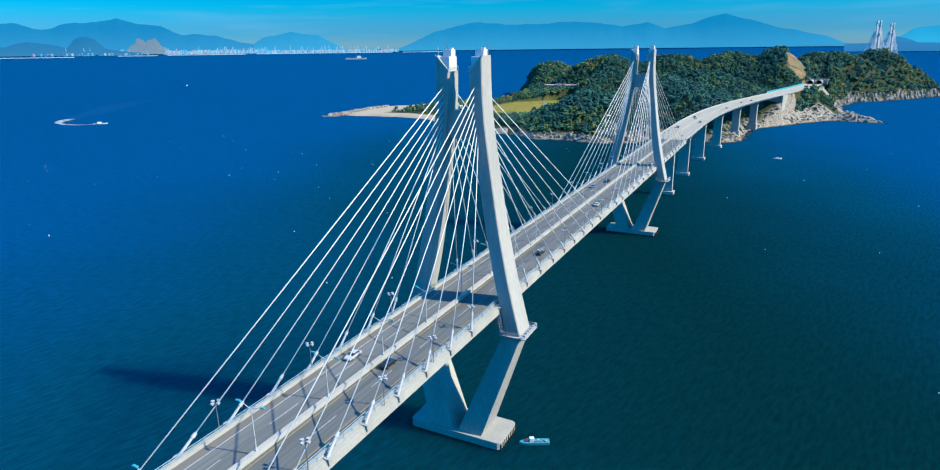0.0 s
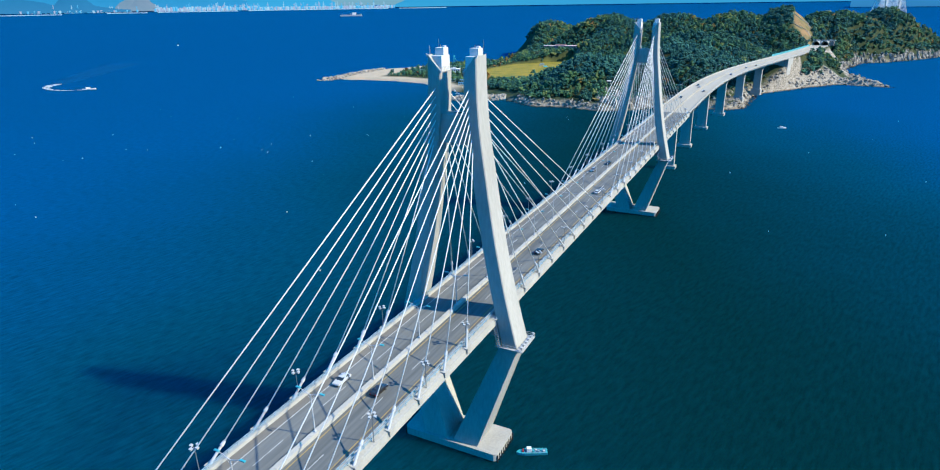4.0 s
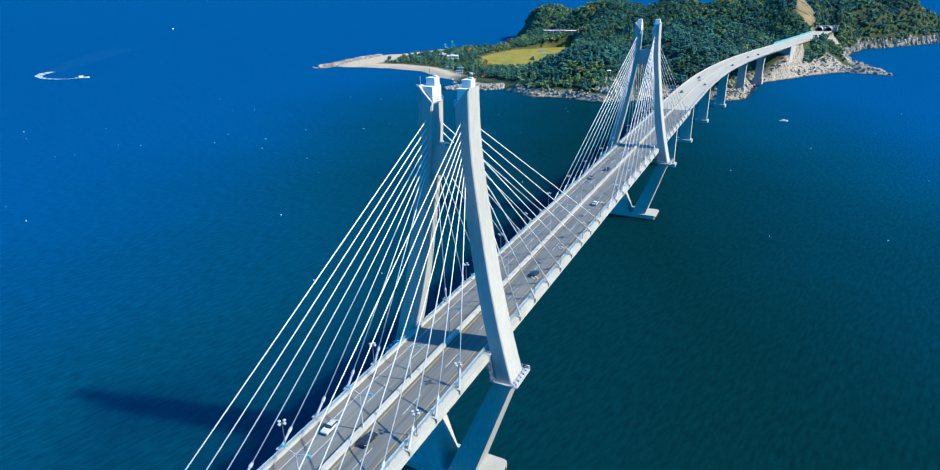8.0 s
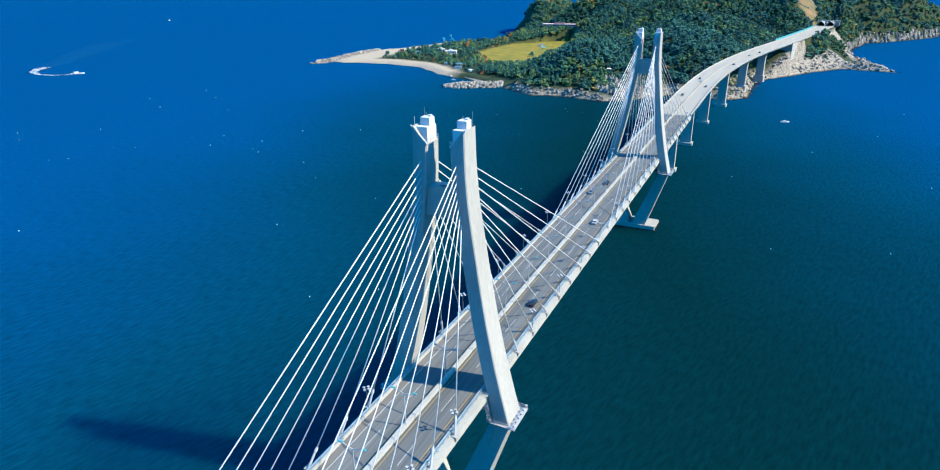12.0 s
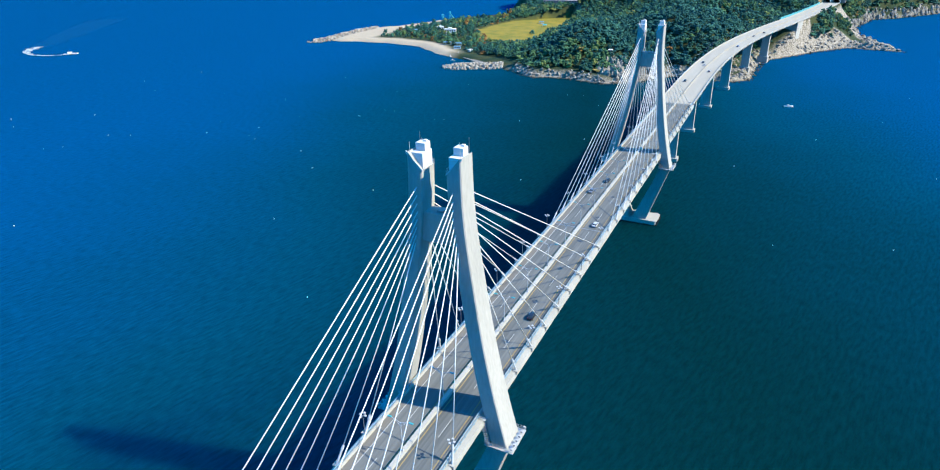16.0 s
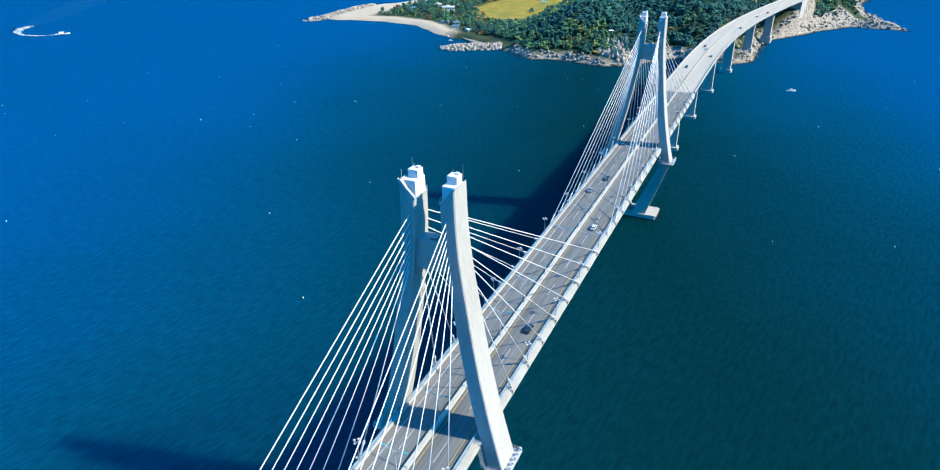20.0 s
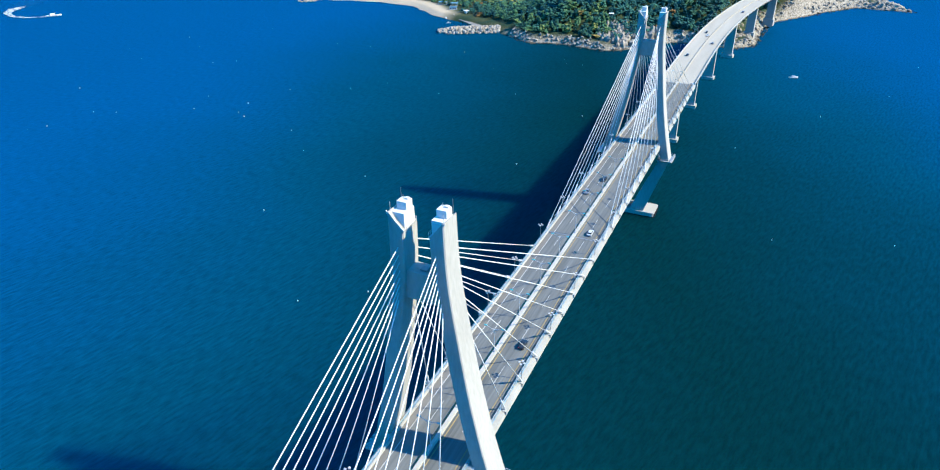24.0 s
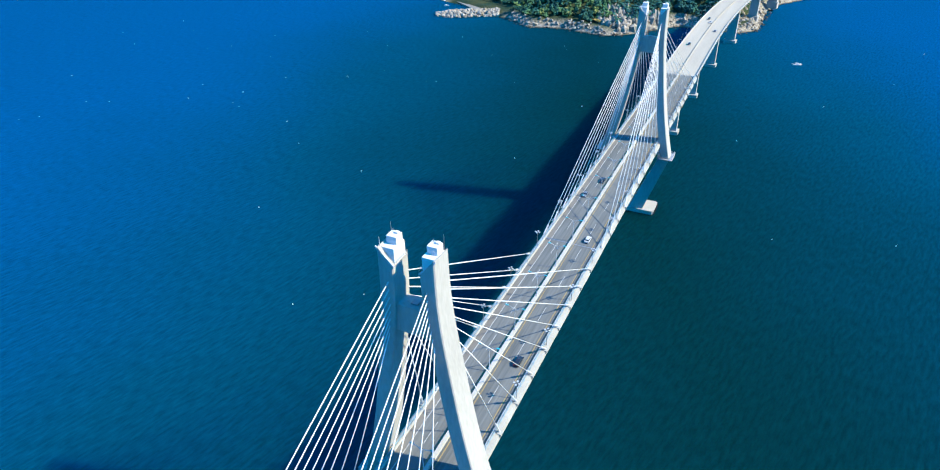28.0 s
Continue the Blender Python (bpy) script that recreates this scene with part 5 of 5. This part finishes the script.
def build_boat(name, label, x, y, length, turn, hull_mat, cabin_mat):
    b = thing(name, label, "boat", at=(x, y, 0), turn=turn)
    w = length * 0.15
    hull = loft([[(-w * k, p, 0.9 + 0.08 * length * max(0, p / length)), (-w * 0.7 * k, p, -0.5), (w * 0.7 * k, p, -0.5), (w * k, p, 0.9 + 0.08 * length * max(0, p / length))] for p, k in
                 ((-length / 2, 0.85), (-length * 0.2, 1.0), (length * 0.2, 0.9), (length * 0.4, 0.5), (length / 2, 0.08))])
    part("hull", hull, hull_mat, b)
    cab = part("cabin", box(-w * 0.6, w * 0.6, -length * 0.22, length * 0.1, 0.8, 0.9 + length * 0.13, 0.08), cabin_mat, b)
    part("windscreen", box(-w * 0.5, w * 0.5, length * 0.1, length * 0.1 + 0.08, 1.2, 0.8 + length * 0.11), DARK_GLASS, cab)
    part("mast", tube((0, -length * 0.1, 0.9 + length * 0.12), (0, -length * 0.1, 0.9 + length * 0.28), 0.05), STEEL_GREY, b)
    part("gunwale", box(-w * 0.86, w * 0.86, -length / 2, -length / 2 + 0.25, 0.6, 1.15, 0.04), cabin_mat, b)
    return b


def streak_material(name, colour, low, high, most):
    """Broken streaks of a colour lying on the water, clear between them."""
    m = material(name, colour, 0.8, spots=0.2, scale=3.0)
    n, l = m.node_tree.nodes, m.node_tree.links
    geo, tex, span = n.new("ShaderNodeNewGeometry"), n.new("ShaderNodeTexNoise"), n.new("ShaderNodeMapRange")
    tex.inputs["Scale"].default_value, tex.inputs["Detail"].default_value = 0.22, 6
    l.new(geo.outputs["Position"], tex.inputs["Vector"])
    span.inputs[1].default_value, span.inputs[2].default_value, span.inputs[4].default_value = low, high, most
    l.new(tex.outputs["Fac"], span.inputs[0])
    l.new(span.outputs[0], n["Principled BSDF"].inputs["Alpha"])
    return m


def wake(name, label, way, widths, z, mat):
    """A ribbon on the water along a bent line."""
    u = np.linspace(0, len(way) - 1, 60)
    pts = np.stack([np.interp(u, range(len(way)), [q[k] for q in way]) for k in (0, 1)], 1)
    for _ in range(6):
        pts[1:-1] = (pts[:-2] + 2 * pts[1:-1] + pts[2:]) / 4
    w = np.interp(u, range(len(way)), widths) * (0.8 + 0.5 * fractal(u * 3.0, u * 0, 61))
    side = np.gradient(pts, axis=0)
    side = np.stack([-side[:, 1], side[:, 0]], 1) / np.hypot(*side.T)[:, None]
    verts = [(*(pts[i] + side[i] * w[i] * o), z) for i in range(60) for o in (-1, -0.35, 0.35, 1)]
    faces = [(4 * i + k, 4 * i + k + 1, 4 * i + k + 5, 4 * i + k + 4) for i in range(59) for k in range(3)]
    tagged(new(name, np_mesh(name, verts, faces, mat)), label, "wake", kind="stuff")


build_boat("motor_boat", "white motor boat with a foaming wake", -920, 490, 20, -38, WHITE_WALL, WHITE_WALL)
wake("boat_wake", "curved white foam wake behind the motor boat", ((-925, 482), (-945, 466), (-975, 463), (-1012, 476), (-1036, 500), (-1046, 520)), (1.2, 2.6, 3.2, 5.0, 8.0, 6.0), 0.08, streak_material("white_foam", (0.33, 0.38, 0.39), 0.36, 0.56, 1.0))
wake("churned_trail", "pale churned water left behind the motor boat", ((-985, 466), (-1020, 482), (-1044, 512), (-1068, 545), (-1120, 610), (-1190, 690), (-1300, 830)), (4, 9, 15, 19, 24, 30, 34), 0.04, streak_material("churned_water", (0.03, 0.15, 0.21), 0.40, 0.80, 0.14))
build_boat("small_boat", "small white fishing boat on open water", 75.5, 551, 8.5, -65, WHITE_WALL, STEEL_WHITE)
def work_raft():
    b = thing("work_boat", "turquoise flat work boat with clutter, moored beside the pylon footing", "boat", at=(22.6, -1.2, 0), turn=117)
    part("hull", loft([[(-1.1 * k, p, 0.75), (-0.9 * k, p, -0.4), (0.9 * k, p, -0.4), (1.1 * k, p, 0.75)] for p, k in ((-4.4, 0.9), (-1.5, 1.0), (2.2, 1.0), (3.6, 0.7), (4.5, 0.15))]), CYAN_PAINT, b)
    part("deck_boards", box(-0.85, 0.85, -4.0, 2.0, 0.75, 0.82), TIN_BLUE, b, "blue deck boards")
    part("cabin", box(-0.6, 0.6, 0.2, 1.6, 0.8, 2.0, 0.08), WHITE_WALL, b, "small white wheelhouse")
    part("winch", tube((-0.5, 2.6, 1.0), (0.5, 2.6, 1.0), 0.28, sides=10), RED_LENS, b, "red winch drum")
    for k in range(5):
        part("crate", box(-0.7 + 0.5 * (k % 2), -0.1 + 0.5 * (k % 2), -3.6 + 0.75 * k, -3.1 + 0.75 * k, 0.8, 1.25, 0.03), (STEEL_WHITE, CYAN_PAINT, STEEL_BLUE)[k % 3], b)
    for sx in (-1, 1):
        part("gunwale", tube((sx * 1.0, -4.2, 0.85), (sx * 1.05, 2.4, 0.85), 0.09), CYAN_PAINT, b)


work_raft()
build_boat("far_boat", "small white boat far out on the sea", -1735, 1335, 16, 40, WHITE_WALL, WHITE_WALL)


def cargo_ship(x, y, length, turn):
    s = thing("cargo_ship", "pale cargo ship far out near the horizon", "ship", at=(x, y, lift(x, y)), turn=turn)
    part("hull", loft([[(-8, p, 8 + k), (-6, p, -3), (6, p, -3), (8, p, 8 + k)] for p, k in ((-length / 2, 1), (length * 0.3, 0), (length * 0.45, 3))]), STEEL_WHITE, s)
    part("bridge_house", box(-6, 6, length * 0.02, length * 0.2, 8, 20, 0.5), WHITE_WALL, s)
    part("funnel", tube((0, -length * 0.05, 8), (0, -length * 0.05, 18), 2.4), STEEL_GREY, s)


cargo_ship(-2310, 3060, 135, -54)


def floats():
    rng = np.random.RandomState(12)
    vs, fs, base = [], [], 0
    for k in range(80):
        x, y = (rng.uniform(-650, -60), rng.uniform(60, 560)) if k < 52 else (rng.uniform(40, 420), rng.uniform(-40, 640))
        s = rng.uniform(0.16, 0.34)
        vs.append(ICO_V * s * np.array([1, 1, 1.6]) + np.array([x, y, 0.35]))
        fs.append(ICO_F + base)
        base += 12
    ob = new("fishing_floats", np_mesh("fishing_floats", np.concatenate(vs), np.concatenate(fs), WHITE_WALL))
    tagged(ob, "scattered small white fishing floats on the sea", "floats", kind="stuff")


floats()


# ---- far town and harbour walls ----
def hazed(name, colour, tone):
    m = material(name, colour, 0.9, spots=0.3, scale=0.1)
    # emission stands in for pale haze over the far shore
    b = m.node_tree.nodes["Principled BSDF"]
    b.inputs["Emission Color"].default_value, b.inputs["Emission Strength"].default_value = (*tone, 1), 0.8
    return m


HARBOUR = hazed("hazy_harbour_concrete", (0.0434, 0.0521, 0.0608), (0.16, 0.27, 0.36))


def far_town():
    rng = np.random.RandomState(33)
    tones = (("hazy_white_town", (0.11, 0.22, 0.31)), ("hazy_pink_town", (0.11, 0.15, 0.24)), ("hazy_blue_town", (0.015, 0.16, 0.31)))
    for name, tone in tones:
        bm = bmesh.new()
        for k in range(320):
            b = radians(rng.uniform(-52, -33) if k < 290 else rng.uniform(-61, -53))
            r = rng.uniform(4570, 4630)
            x, y = 77 + r * math.sin(b), -150 + r * math.cos(b)
            w, h = rng.uniform(2.0, 6), rng.uniform(0, 1) ** 2 * (16 if k < 290 and math.degrees(b) < -44 else 8 if k < 290 else 3)
            bm_box(bm, x - w, x + w, y - 4, y + 4, 90, 102.5 + h)
            if k % 12 == 5:
                bm_box(bm, x - 0.9, x + 0.9, y - 1, y + 1, 100, 122 + 18 * rng.rand())
                bm_box(bm, x - 9, x + 7, y - 1, y + 1, 119, 121.5)
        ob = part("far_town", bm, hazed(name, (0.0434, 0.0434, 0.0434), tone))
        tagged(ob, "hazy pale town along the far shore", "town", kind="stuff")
    for b0, b1, r in ((-63.5, -58.2, 4480), (-55.3, -52.5, 4520), (-51.8, -45.8, 4540), (-45, -33.5, 4560), (-32.6, -28.5, 4560)):
        secs = []
        for k in range(9):
            b = radians(b0 + (b1 - b0) * k / 8)
            x, y = 77 + r * math.sin(b), -150 + r * math.cos(b)
            z = lift(x, y)
            secs.append([(77 + q * math.sin(b), -150 + q * math.cos(b), z + h) for q, h in ((r, -6), (r, 3.2), (r + 20, 3.2), (r + 20, -6))])
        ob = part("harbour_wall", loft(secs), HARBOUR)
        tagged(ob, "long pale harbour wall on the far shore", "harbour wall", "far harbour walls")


far_town()


# ---- viaduct furniture ----
screen = thing("noise_barrier", "cyan panelled noise barrier along the viaduct edge", "barrier", "viaduct barriers")
for k in range(20):
    y = 868 + 12 * k
    slope = (axis(y + 1) - axis(y - 1)) / 2
    c = 1 / math.hypot(1, slope)
    panel = part("panel", box(-0.08, 0.08, -5.9, 5.9, 0, 2.6), CYAN_PAINT, screen)
    panel.matrix_world = pose(axis(y) - 11.85 * c, y + 11.85 * slope * c, ROAD + 1.0, 0, 0, -math.degrees(math.atan(slope)))


def roadside_lamp():
    lamp_ = thing("viaduct_lamp", "slim grey lamp post on the viaduct parapet", "street lamp", "viaduct lamps")
    part("pole", tube((0, 0, 0), (0, 0, 7.5), 0.13, 0.09), STEEL_GREY, lamp_)
    part("arm", tube((0, 0, 7.4), (1.8, 0, 8.0), 0.07, 0.05), STEEL_GREY, lamp_)
    part("lamp_head", box(1.6, 2.5, -0.18, 0.18, 7.95, 8.15, 0.05), STEEL_WHITE, lamp_)
    return lamp_


post = roadside_lamp()
post.matrix_world = pose(axis(360) - 11.9, 360, ROAD + 1.0)
for k in range(1, 25):
    y = 360 + 20 * k
    copy_thing(post, pose(axis(y) - 11.9, y, ROAD + 1.0, 0, 0, -math.degrees(math.atan((axis(y + 1) - axis(y - 1)) / 2))))
